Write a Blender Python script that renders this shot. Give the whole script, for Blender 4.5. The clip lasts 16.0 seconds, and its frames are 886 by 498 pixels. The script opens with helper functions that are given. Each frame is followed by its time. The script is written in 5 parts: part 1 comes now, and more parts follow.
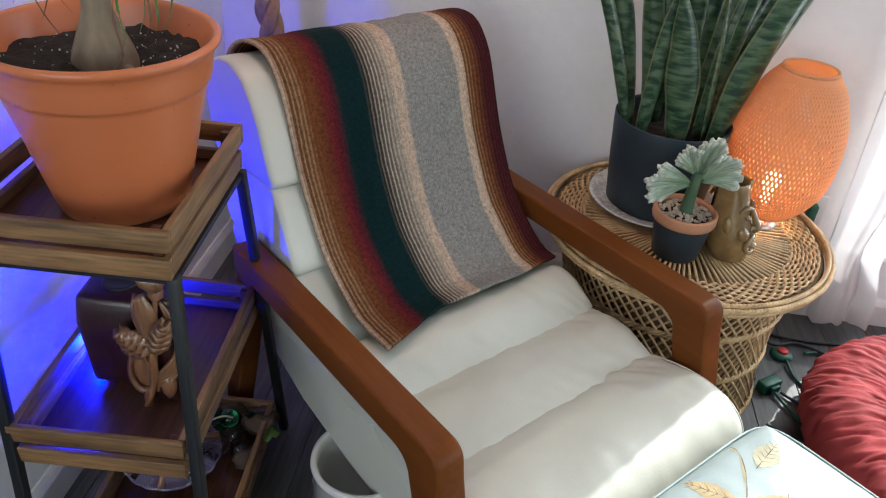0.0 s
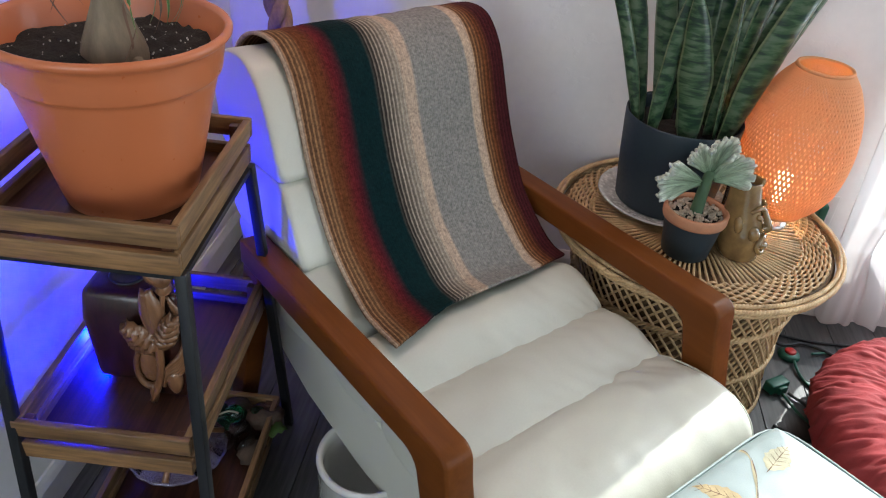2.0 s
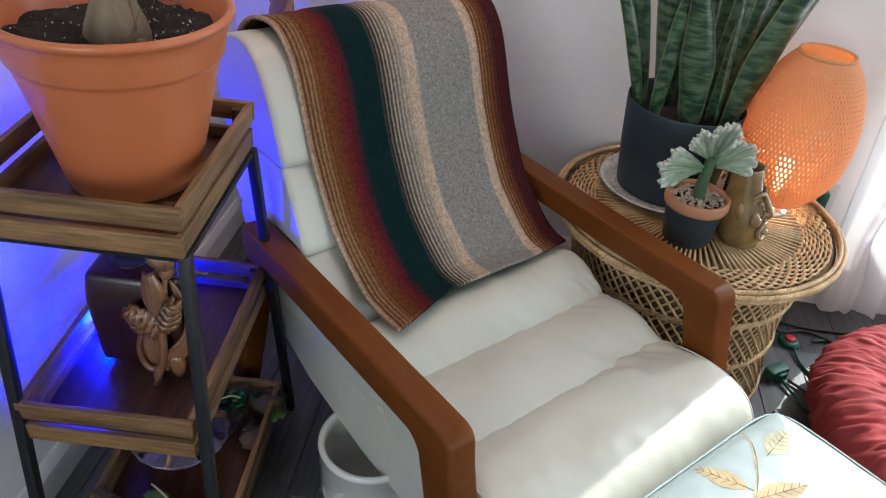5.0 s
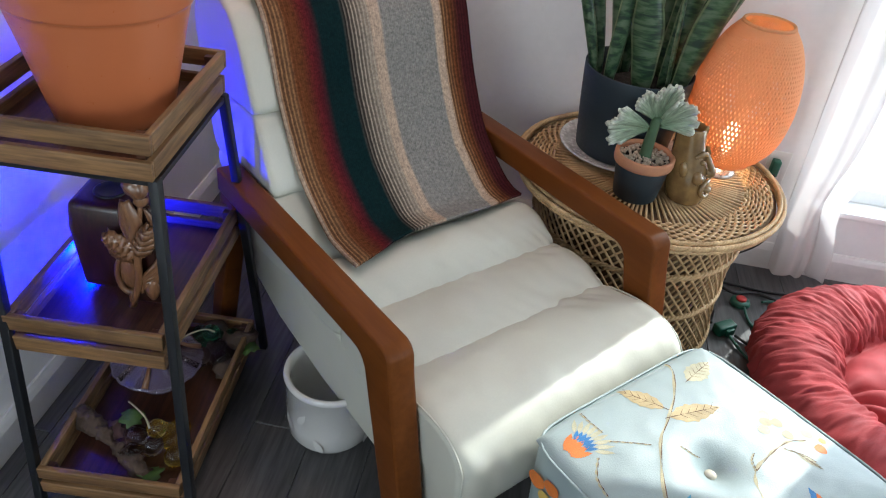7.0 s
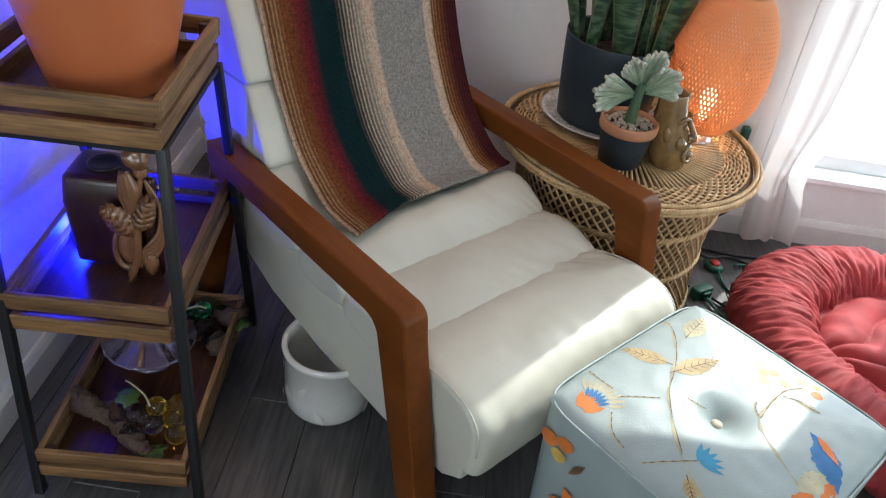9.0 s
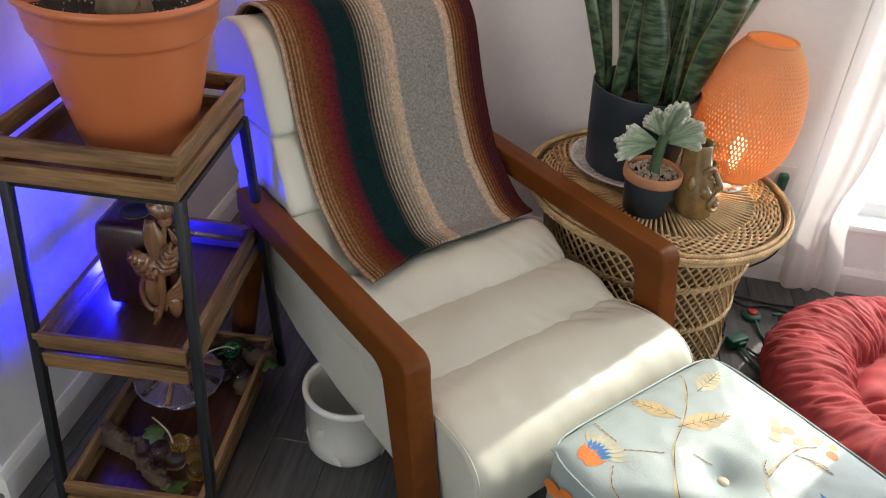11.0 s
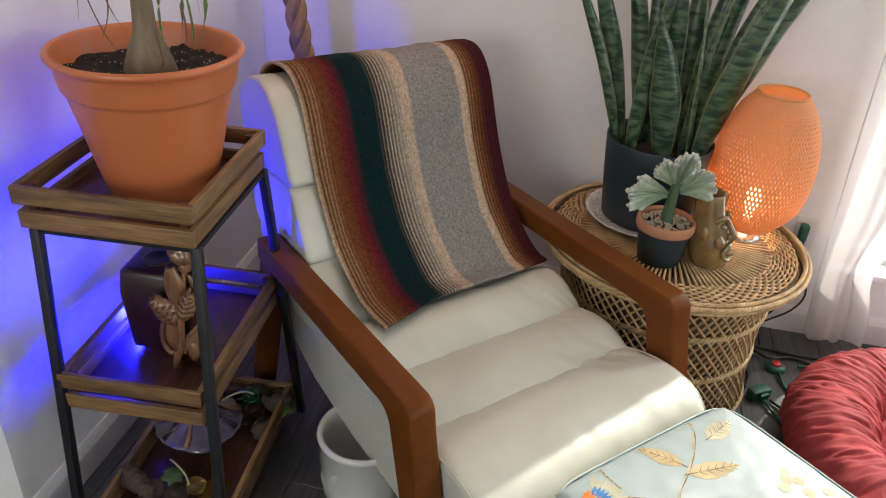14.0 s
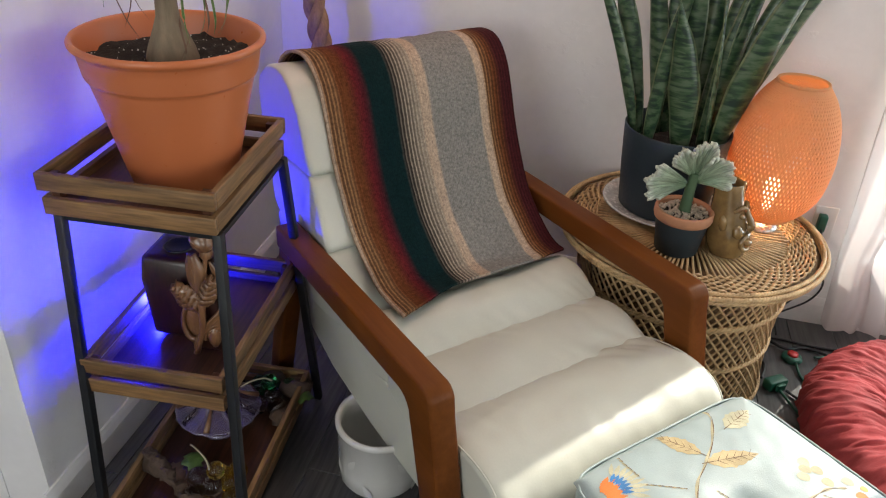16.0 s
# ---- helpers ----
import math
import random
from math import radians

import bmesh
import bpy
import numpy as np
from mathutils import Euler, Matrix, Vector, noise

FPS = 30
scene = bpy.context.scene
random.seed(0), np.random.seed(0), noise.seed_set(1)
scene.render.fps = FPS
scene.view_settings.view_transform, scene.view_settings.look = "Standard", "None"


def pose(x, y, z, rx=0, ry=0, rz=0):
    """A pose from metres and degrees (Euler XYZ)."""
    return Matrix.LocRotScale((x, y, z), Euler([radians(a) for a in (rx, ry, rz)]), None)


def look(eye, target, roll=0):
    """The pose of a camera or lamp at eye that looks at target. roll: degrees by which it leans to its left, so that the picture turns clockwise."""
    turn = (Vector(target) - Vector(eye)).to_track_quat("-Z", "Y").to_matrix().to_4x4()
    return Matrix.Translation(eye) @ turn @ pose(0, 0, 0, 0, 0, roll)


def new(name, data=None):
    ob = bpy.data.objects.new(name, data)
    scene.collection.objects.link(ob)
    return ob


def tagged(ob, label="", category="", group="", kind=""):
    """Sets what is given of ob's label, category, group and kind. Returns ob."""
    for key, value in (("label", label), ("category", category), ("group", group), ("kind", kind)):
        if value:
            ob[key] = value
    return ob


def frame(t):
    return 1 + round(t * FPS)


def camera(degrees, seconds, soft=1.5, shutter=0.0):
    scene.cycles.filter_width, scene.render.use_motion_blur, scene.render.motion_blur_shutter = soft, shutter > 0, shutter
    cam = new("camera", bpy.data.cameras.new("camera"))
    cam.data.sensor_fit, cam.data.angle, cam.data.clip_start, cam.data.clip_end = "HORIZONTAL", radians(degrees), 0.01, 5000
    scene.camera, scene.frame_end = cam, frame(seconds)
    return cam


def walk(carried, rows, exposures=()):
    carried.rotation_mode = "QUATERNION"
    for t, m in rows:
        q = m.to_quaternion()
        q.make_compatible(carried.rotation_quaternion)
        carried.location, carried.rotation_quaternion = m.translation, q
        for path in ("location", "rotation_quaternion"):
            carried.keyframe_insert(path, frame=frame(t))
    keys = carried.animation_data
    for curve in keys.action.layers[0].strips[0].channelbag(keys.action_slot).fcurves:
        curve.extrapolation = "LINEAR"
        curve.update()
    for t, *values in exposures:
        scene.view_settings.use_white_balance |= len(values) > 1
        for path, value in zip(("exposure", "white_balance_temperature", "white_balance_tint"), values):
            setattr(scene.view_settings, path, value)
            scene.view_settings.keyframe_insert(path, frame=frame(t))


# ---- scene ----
cam = camera(59.5, 16.0, 1.12)
METRES, EYE, TILT, LEAN, TURN = 0.84, 1.53, -33.5, -4.5, 8.0
ROWS = [
    (0.0, 0.0, 0.0, 0.0, 0.0, 0.0, -0.0),
    (0.5, -0.0041, 0.0054, 0.0018, 0.07, -0.01, -0.18),
    (1.0, -0.0096, 0.012, 0.0059, 0.08, -0.14, -0.35),
    (1.5, -0.0174, 0.0139, 0.0085, 0.08, -0.3, -0.51),
    (2.0, -0.0207, 0.019, 0.0093, 0.08, -0.5, -0.66),
    (2.5, -0.0282, 0.0247, 0.0086, 0.11, -0.72, -0.82),
    (3.0, -0.0314, 0.024, 0.0061, 0.16, -0.93, -0.99),
    (5.5, -0.0255, 0.0097, -0.0142, 0.02, -1.29, -0.73),
    (6.0, -0.0077, -0.0061, -0.0334, 0.23, -1.44, -1.09),
    (6.5, 0.0692, -0.0614, -0.0647, 0.5, -1.58, -1.63),
    (7.0, 0.1035, -0.1529, -0.1195, 0.35, -1.97, -1.96),
    (7.5, 0.0777, -0.1914, -0.1693, 0.08, -2.35, -2.1),
    (8.0, -0.0386, -0.1713, -0.177, -3.88, -3.09, -0.53),
    (10.5, -0.034, -0.1535, -0.1266, -2.01, -2.49, -1.17),
    (11.0, 0.0984, -0.205, -0.1331, 1.2, -0.43, -1.21),
    (11.5, 0.1538, -0.2453, -0.1473, 2.66, 1.43, -0.51),
    (12.0, 0.1772, -0.2533, -0.1522, 3.39, 2.42, -0.29),
    (12.5, 0.1874, -0.2518, -0.1535, 3.92, 2.81, -0.59),
    (13.0, 0.1899, -0.2563, -0.1591, 4.16, 3.15, -0.94),
    (13.5, 0.1806, -0.2566, -0.1565, 4.24, 3.36, -1.27),
    (14.0, 0.1807, -0.2525, -0.1499, 4.17, 3.5, -1.45),
    (14.5, 0.1709, -0.2547, -0.1496, 4.13, 3.47, -1.54),
    (15.0, 0.1647, -0.2521, -0.1542, 4.3, 3.24, -1.62),
    (15.5, 0.1599, -0.2585, -0.1569, 4.58, 2.97, -1.67),
    (16.0, 0.1606, -0.2605, -0.1569, 4.96, 2.78, -1.73),
]
walk(cam, [(t, pose(0, 0, EYE, TILT, LEAN, TURN) @ pose(METRES * x, METRES * y, METRES * z, 90 + pitch, roll, yaw)) for t, x, y, z, yaw, pitch, roll in ROWS], [(0.0, 0.40, 6050, 4), (6.5, 0.38, 6020, 4), (8.2, 0.32, 5900, 4), (10.3, 0.25, 6850, 7), (16.0, 0.27, 6800, 7)])

# ---------------------------------------------------------------- light
YB, XL, ZC, XR, YF = 2.24, -0.93, 2.45, 3.0, -2.2      # back wall, left wall, ceiling, right wall, front wall
SUN_AZ, SUN_EL = 50.0, 40.0                            # degrees from +x towards +y, and up
world = bpy.data.worlds.new("world")
scene.world = world
world.use_nodes = True
wn = world.node_tree
sky = wn.nodes.new("ShaderNodeTexSky")
sky.sky_type, sky.sun_disc = "NISHITA", False
sky.sun_elevation, sky.sun_rotation = radians(SUN_EL), radians(90 - SUN_AZ)
wn.nodes["Background"].inputs["Strength"].default_value = 0.15
wn.links.new(sky.outputs["Color"], wn.nodes["Background"].inputs["Color"])


def lamp(name, kind, m, energy, color, **settings):
    data = bpy.data.lights.new(name, kind)
    data.energy, data.color = energy, color
    if kind == "AREA":
        data.shape, data.size, data.size_y = "RECTANGLE", settings["size"], settings["size_y"]
    elif kind == "POINT":
        data.shadow_soft_size = settings["radius"]
    elif kind == "SUN":
        data.angle = radians(settings["angle"])
    ob = new(name, data)
    ob.matrix_world = m
    return ob


sun_from = Vector((math.cos(radians(SUN_AZ)) * math.cos(radians(SUN_EL)), math.sin(radians(SUN_AZ)) * math.cos(radians(SUN_EL)), math.sin(radians(SUN_EL))))
lamp("sun", "SUN", look(sun_from * 6, (0, 0, 0)), 4.3, (1.0, 0.95, 0.88), angle=0.45)
lamp("sky_window", "AREA", look((1.9, YB + 0.10, 1.15), (1.9, 0.0, 0.9)), 42, (0.80, 0.91, 1.0), size=1.4, size_y=1.7)
lamp("sky_side_window", "AREA", look((XR + 0.05, 0.0, 1.4), (0.0, 0.4, 0.6)), 17, (0.90, 0.95, 1.0), size=1.6, size_y=1.5)
# added fill from behind on the left, to brighten the chair's side
lamp("south_fill", "AREA", look((-0.9, YF - 0.05, 1.72), (-0.4, 1.4, 0.7)), 26, (0.95, 0.97, 1.0), size=1.5, size_y=0.85)
lamp("ceiling_light", "AREA", look((-0.30, 1.72, ZC - 0.02), (-0.30, 1.75, 0.0)), 5.5, (1.0, 0.62, 0.50), size=0.3, size_y=0.3)
lamp("blue_led", "POINT", pose(-0.785, 1.110, 0.462), 20.0, (0.004, 0.006, 1.0), radius=0.022)
lamp("bulb_light", "POINT", pose(0.684, 1.926, 0.64), 1.6, (1.0, 0.62, 0.36), radius=0.03)

# ---------------------------------------------------------------- materials


def nodes_of(m):
    m.use_nodes = True
    nt = m.node_tree
    return nt, nt.nodes["Principled BSDF"]


def ramp(nt, fac, stops, mode="LINEAR"):
    r = nt.nodes.new("ShaderNodeValToRGB")
    r.color_ramp.interpolation = mode
    els = r.color_ramp.elements
    while len(els) < len(stops):
        els.new(0.5)
    for e, (p, c) in zip(els, stops):
        e.position, e.color = p, (*c, 1)
    nt.links.new(fac, r.inputs["Fac"])
    return r.outputs["Color"]


def noise_fac(nt, scale, detail=4, stretch=(1, 1, 1), coord="Object", rough=0.55):
    tc = nt.nodes.new("ShaderNodeTexCoord")
    mp = nt.nodes.new("ShaderNodeMapping")
    mp.inputs["Scale"].default_value = stretch
    nz = nt.nodes.new("ShaderNodeTexNoise")
    nz.inputs["Scale"].default_value, nz.inputs["Detail"].default_value, nz.inputs["Roughness"].default_value = scale, detail, rough
    nt.links.new(tc.outputs[coord], mp.inputs["Vector"])
    nt.links.new(mp.outputs["Vector"], nz.inputs["Vector"])
    return nz.outputs["Fac"]


def mixed(nt, a, b, fac, mode="MIX"):
    mx = nt.nodes.new("ShaderNodeMix")
    mx.data_type, mx.blend_type = "RGBA", mode
    for socket, v in ((mx.inputs["Factor"], fac), (mx.inputs["A"], a), (mx.inputs["B"], b)):
        if isinstance(v, (int, float)):
            socket.default_value = v
        elif isinstance(v, tuple):
            socket.default_value = (*v, 1)
        else:
            nt.links.new(v, socket)
    return mx.outputs["Result"]


def bumped(nt, bsdf, height, strength, distance=0.002):
    bp = nt.nodes.new("ShaderNodeBump")
    bp.inputs["Strength"].default_value, bp.inputs["Distance"].default_value = strength, distance
    nt.links.new(height, bp.inputs["Height"])
    nt.links.new(bp.outputs["Normal"], bsdf.inputs["Normal"])


def surf(name, base, rough=0.6, var=0.25, scale=6.0, grain=60.0, bump=0.25, metal=0.0, stretch=(1, 1, 1), dark=None, coat=0.0, depth=0.002, sub=0.0, trans=0.0):
    """A surface of one base colour with broad blotches, fine grain and relief."""
    m = bpy.data.materials.new(name)
    nt, b = nodes_of(m)
    low = dark or tuple(c * (1 - var) for c in base)
    high = tuple(min(1, c * (1 + var * 0.5)) for c in base)
    broad = ramp(nt, noise_fac(nt, scale, 5, stretch), [(0.3, low), (0.7, high)])
    fine = noise_fac(nt, grain, 5, stretch)
    tone = ramp(nt, fine, [(0.25, (1 - var * 0.6,) * 3), (0.75, (1.0,) * 3)])
    nt.links.new(mixed(nt, broad, tone, 1.0, "MULTIPLY"), b.inputs["Base Color"])
    rr = ramp(nt, fine, [(0.2, (max(0.02, rough - 0.08),) * 3), (0.8, (min(1, rough + 0.08),) * 3)])
    nt.links.new(rr, b.inputs["Roughness"])
    b.inputs["Metallic"].default_value = metal
    b.inputs["Coat Weight"].default_value = coat
    b.inputs["Coat Roughness"].default_value = 0.15
    if trans:
        b.inputs["Transmission Weight"].default_value = trans
    if bump:
        bumped(nt, b, fine, bump, depth)
    return m


def wood(name, light, dark, rough=0.4, along="Y", scale=1.0, coat=0.0, rings=9.0, grain=0.8):
    m = bpy.data.materials.new(name)
    nt, b = nodes_of(m)
    st = {"X": (0.12, 1, 1), "Y": (1, 0.12, 1), "Z": (1, 1, 0.12)}[along]
    n1 = noise_fac(nt, rings * 3 * scale, 6, st, rough=0.65)
    n2 = noise_fac(nt, 140 * scale, 4, tuple(0.06 if s < 1 else 1 for s in st))
    info = nt.nodes.new("ShaderNodeObjectInfo")
    c = ramp(nt, n1, [(0.25, dark), (0.5, tuple((a + d) / 2 for a, d in zip(light, dark))), (0.72, light)])
    c = mixed(nt, c, ramp(nt, n2, [(0.32, (0.42,) * 3), (0.62, (1.08,) * 3)]), grain, "MULTIPLY")
    c = mixed(nt, c, ramp(nt, info.outputs["Random"], [(0.0, (0.72,) * 3), (1.0, (1.0,) * 3)]), 0.8, "MULTIPLY")
    nt.links.new(c, b.inputs["Base Color"])
    b.inputs["Roughness"].default_value = rough
    b.inputs["Coat Weight"].default_value = coat
    b.inputs["Coat Roughness"].default_value = 0.2
    bumped(nt, b, n2, 0.25, 0.001)
    return m


def glass(name, color, rough=0.03, ior=1.45):
    m = bpy.data.materials.new(name)
    nt, b = nodes_of(m)
    b.inputs["Base Color"].default_value = (*color, 1)
    b.inputs["Roughness"].default_value = rough
    b.inputs["Transmission Weight"].default_value = 1.0
    b.inputs["IOR"].default_value = ior
    return m


def sheer(name, color, clear, through_light=0.5, bump=0.0):
    """Thin cloth: part of the light goes straight through, part is scattered."""
    m = bpy.data.materials.new(name)
    nt, b = nodes_of(m)
    out = nt.nodes["Material Output"]
    weave = noise_fac(nt, 500, 2)
    b.inputs["Base Color"].default_value = (*color, 1)
    b.inputs["Roughness"].default_value = 0.9
    tl = nt.nodes.new("ShaderNodeBsdfTranslucent")
    tl.inputs["Color"].default_value = (*color, 1)
    tp = nt.nodes.new("ShaderNodeBsdfTransparent")
    m1, m2 = nt.nodes.new("ShaderNodeMixShader"), nt.nodes.new("ShaderNodeMixShader")
    m1.inputs[0].default_value, m2.inputs[0].default_value = through_light, clear
    nt.links.new(b.outputs[0], m1.inputs[1])
    nt.links.new(tl.outputs[0], m1.inputs[2])
    nt.links.new(m1.outputs[0], m2.inputs[1])
    nt.links.new(tp.outputs[0], m2.inputs[2])
    nt.links.new(m2.outputs[0], out.inputs["Surface"])
    bumped(nt, b, weave, 0.2, 0.001)
    return m


def pane_material():
    """Thin clear glass with a faint gloss."""
    m = bpy.data.materials.new("window_glass")
    nt, b = nodes_of(m)
    out = nt.nodes["Material Output"]
    b.inputs["Roughness"].default_value = 0.02
    b.inputs["Base Color"].default_value = (0.02, 0.02, 0.02, 1)
    tp = nt.nodes.new("ShaderNodeBsdfTransparent")
    mx = nt.nodes.new("ShaderNodeMixShader")
    mx.inputs[0].default_value = 0.06
    nt.links.new(tp.outputs[0], mx.inputs[1])
    nt.links.new(b.outputs[0], mx.inputs[2])
    nt.links.new(mx.outputs[0], out.inputs["Surface"])
    return m


def plaster(name, base):
    """Painted plaster with flat trowelled patches."""
    m = surf(name, base, 0.75, 0.06, 2.5, 40, 0.0)
    nt = m.node_tree
    b = nt.nodes["Principled BSDF"]
    flats = ramp(nt, noise_fac(nt, 11, 5, (1, 1, 1.4), rough=0.62), [(0.60, (0.0,) * 3), (0.66, (1.0,) * 3)])
    fine = noise_fac(nt, 90, 3)
    bumped(nt, b, mixed(nt, flats, fine, 0.12), 0.22, 0.003)
    return m


def glow(name, color, strength):
    m = bpy.data.materials.new(name)
    nt, b = nodes_of(m)
    b.inputs["Base Color"].default_value = (*color, 1)
    b.inputs["Emission Color"].default_value = (*color, 1)
    b.inputs["Emission Strength"].default_value = strength
    return m


def banded(name, stops, lines=0.0, rough=0.9, axis="X", grain=260.0, bump=0.5, mottled=0.0, mode="LINEAR", zones=()):
    """Colour bands across the cloth's width, by its unwrapped coordinate, with a woven grain."""
    m = bpy.data.materials.new(name)
    nt, b = nodes_of(m)
    tc = nt.nodes.new("ShaderNodeTexCoord")
    sep = nt.nodes.new("ShaderNodeSeparateXYZ")
    nt.links.new(tc.outputs["UV"], sep.inputs[0])
    wob = nt.nodes.new("ShaderNodeMath")
    wob.operation = "MULTIPLY_ADD"
    nt.links.new(noise_fac(nt, 45, 3), wob.inputs[0])
    wob.inputs[1].default_value = 0.006
    nt.links.new(sep.outputs[axis], wob.inputs[2])
    c = ramp(nt, wob.outputs[0], stops, mode)
    fib = noise_fac(nt, grain, 3)
    c = mixed(nt, c, ramp(nt, fib, [(0.32, (0.62,) * 3), (0.68, (1.14,) * 3)]), 0.8, "MULTIPLY")
    height = fib
    if lines:
        turn = nt.nodes.new("ShaderNodeMath")
        turn.operation = "MULTIPLY_ADD"
        nt.links.new(wob.outputs[0], turn.inputs[0])
        turn.inputs[1].default_value = lines * 2 * math.pi
        nt.links.new(fib, turn.inputs[2])
        rib = nt.nodes.new("ShaderNodeMath")
        rib.operation = "SINE"
        nt.links.new(turn.outputs[0], rib.inputs[0])
        c = mixed(nt, c, ramp(nt, rib.outputs[0], [(0.0, (0.80,) * 3), (0.7, (1.06,) * 3)]), 0.4, "MULTIPLY")
    if zones:
        thread = nt.nodes.new("ShaderNodeMath")
        thread.operation = "MULTIPLY"
        nt.links.new(wob.outputs[0], thread.inputs[0])
        thread.inputs[1].default_value = 58 * 2 * math.pi
        wave = nt.nodes.new("ShaderNodeMath")
        wave.operation = "SINE"
        nt.links.new(thread.outputs[0], wave.inputs[0])
        dark = ramp(nt, wave.outputs[0], [(0.0, (0.13, 0.12, 0.12)), (0.55, (1.0,) * 3)])
        where = ramp(nt, wob.outputs[0], zones)
        c = mixed(nt, c, mixed(nt, (1.0, 1.0, 1.0), dark, where), 1.0, "MULTIPLY")
    if mottled:
        flecks = ramp(nt, noise_fac(nt, 115, 4, rough=0.7), [(0.34, (0.62, 0.60, 0.60)), (0.5, (1.0, 0.98, 0.95)), (0.66, (1.30, 1.24, 1.14))])
        c = mixed(nt, c, flecks, mottled, "MULTIPLY")
    nt.links.new(c, b.inputs["Base Color"])
    b.inputs["Roughness"].default_value = rough
    b.inputs["Specular IOR Level"].default_value = 0.12
    bumped(nt, b, height, bump, 0.002)
    return m


M_WALL = plaster("wall_paint", (0.80, 0.78, 0.765))
M_TRIM = surf("trim_paint", (0.78, 0.76, 0.74), 0.45, 0.1, 8, 50, 0.1)
M_CEIL = surf("ceiling_paint", (0.8, 0.79, 0.77), 0.9, 0.05, 2, 60, 0.3)
M_FLOOR = wood("floor_laminate", (0.135, 0.130, 0.128), (0.048, 0.046, 0.046), 0.36, "Y", 0.7)
M_FLOORGAP = surf("floor_joint", (0.015, 0.014, 0.013), 0.8)
M_SLAT = wood("slat_wood", (0.36, 0.195, 0.075), (0.09, 0.043, 0.017), 0.55, "X", 1.0)
M_SLATY = wood("slat_wood_side", (0.36, 0.205, 0.085), (0.11, 0.056, 0.024), 0.55, "Y", 1.0)
M_BOARD = wood("tray_board", (0.13, 0.050, 0.025), (0.05, 0.018, 0.01), 0.35, "Y", 0.8)
M_STEEL = surf("black_steel", (0.009, 0.010, 0.012), 0.42, 0.3, 10, 150, 0.1)
M_TERRA = surf("terracotta_plastic", (0.52, 0.152, 0.056), 0.33, 0.03, 5, 90, 0.02)
M_SOIL = surf("potting_soil", (0.022, 0.016, 0.012), 0.95, 0.6, 60, 220, 0.9, depth=0.006)
M_PERLITE = surf("perlite", (0.6, 0.58, 0.54), 0.9)
M_TRUNK = surf("palm_bark", (0.25, 0.19, 0.125), 0.85, 0.45, 18, 90, 0.8, stretch=(1, 1, 0.2), depth=0.004)
M_PALM = banded("palm_leaf", [(0.0, (0.35, 0.38, 0.2)), (0.2, (0.10, 0.17, 0.05)), (0.8, (0.12, 0.2, 0.06)), (1.0, (0.4, 0.4, 0.24))], rough=0.5, bump=0.1)
M_DRYLEAF = surf("dry_leaf", (0.19, 0.11, 0.07), 0.8, 0.4)
M_LEATHER = surf("cream_leather", (0.580, 0.574, 0.485), 0.38, 0.07, 3, 240, 0.22, depth=0.0012)
M_ARM = wood("arm_wood", (0.225, 0.070, 0.015), (0.115, 0.033, 0.006), 0.36, "Y", 0.5, coat=0.0, rings=4, grain=0.22)
M_ARM.node_tree.nodes["Principled BSDF"].inputs["Specular IOR Level"].default_value = 0.11
M_CREAM = surf("piping", (0.66, 0.6, 0.48), 0.6)
M_WHITEPOT = surf("white_ceramic", (0.74, 0.73, 0.68), 0.14, 0.04, 6, 60, 0.05, coat=0.6)
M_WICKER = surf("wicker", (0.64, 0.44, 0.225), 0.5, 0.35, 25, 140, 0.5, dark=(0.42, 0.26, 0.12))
# the wicker again, with the shade behind the weave put into its colour
M_WICKERSHADE = surf("shaded_wicker", (0.19, 0.112, 0.052), 0.8, 0.4, 30, 120, 0.4)
M_PLANTER = surf("dark_planter", (0.019, 0.034, 0.046), 0.5, 0.25, 5, 120, 0.15)
M_SAUCER = surf("saucer_glaze", (0.62, 0.62, 0.58), 0.25, 0.3, 45, 90, 0.1, coat=0.5)
M_CLAY = surf("clay_rim", (0.50, 0.23, 0.12), 0.75, 0.2, 12, 120, 0.25)
M_PEBBLE = surf("pebble", (0.60, 0.48, 0.36), 0.7, 0.5, 14, 120, 0.3)
M_VASE = surf("brown_glaze", (0.27, 0.165, 0.062), 0.16, 0.4, 18, 60, 0.12, coat=0.7, dark=(0.15, 0.088, 0.034))
M_BAMBOO = sheer("bamboo_weave", (0.74, 0.43, 0.22), 0.0, 0.45)
M_BULB = glow("lit_bulb", (1.0, 0.82, 0.5), 6.0)
M_CHROME = surf("brushed_metal", (0.55, 0.55, 0.56), 0.3, 0.1, 10, 120, 0.05, metal=1.0)
M_CARVED = wood("carved_wood", (0.31, 0.15, 0.066), (0.12, 0.045, 0.02), 0.28, "Z", 1.2, coat=0.5, grain=0.35)
M_DARKWOOD = wood("dark_wood", (0.055, 0.014, 0.009), (0.02, 0.006, 0.004), 0.35, "Z", 1.0, coat=0.2)
M_DRIFT = surf("driftwood", (0.115, 0.072, 0.048), 0.85, 0.5, 14, 70, 0.9, stretch=(0.3, 1, 1), depth=0.006)
M_CRYSTAL = surf("lilac_glass", (0.30, 0.24, 0.36), 0.1, 0.3, 8, 60, 0.05, coat=0.8, trans=0.6)
M_AMBER = glass("amber_glass", (0.85, 0.62, 0.14), 0.04)
M_SMOKE = glass("smoke_glass", (0.55, 0.45, 0.42), 0.04)
M_GREENGLASS = glass("green_glass", (0.05, 0.45, 0.18), 0.05)
M_VINE = surf("cloth_leaf", (0.09, 0.17, 0.03), 0.6, 0.4)
M_RED = surf("red_plush", (0.36, 0.034, 0.037), 0.8, 0.3, 9, 320, 0.5, depth=0.002)
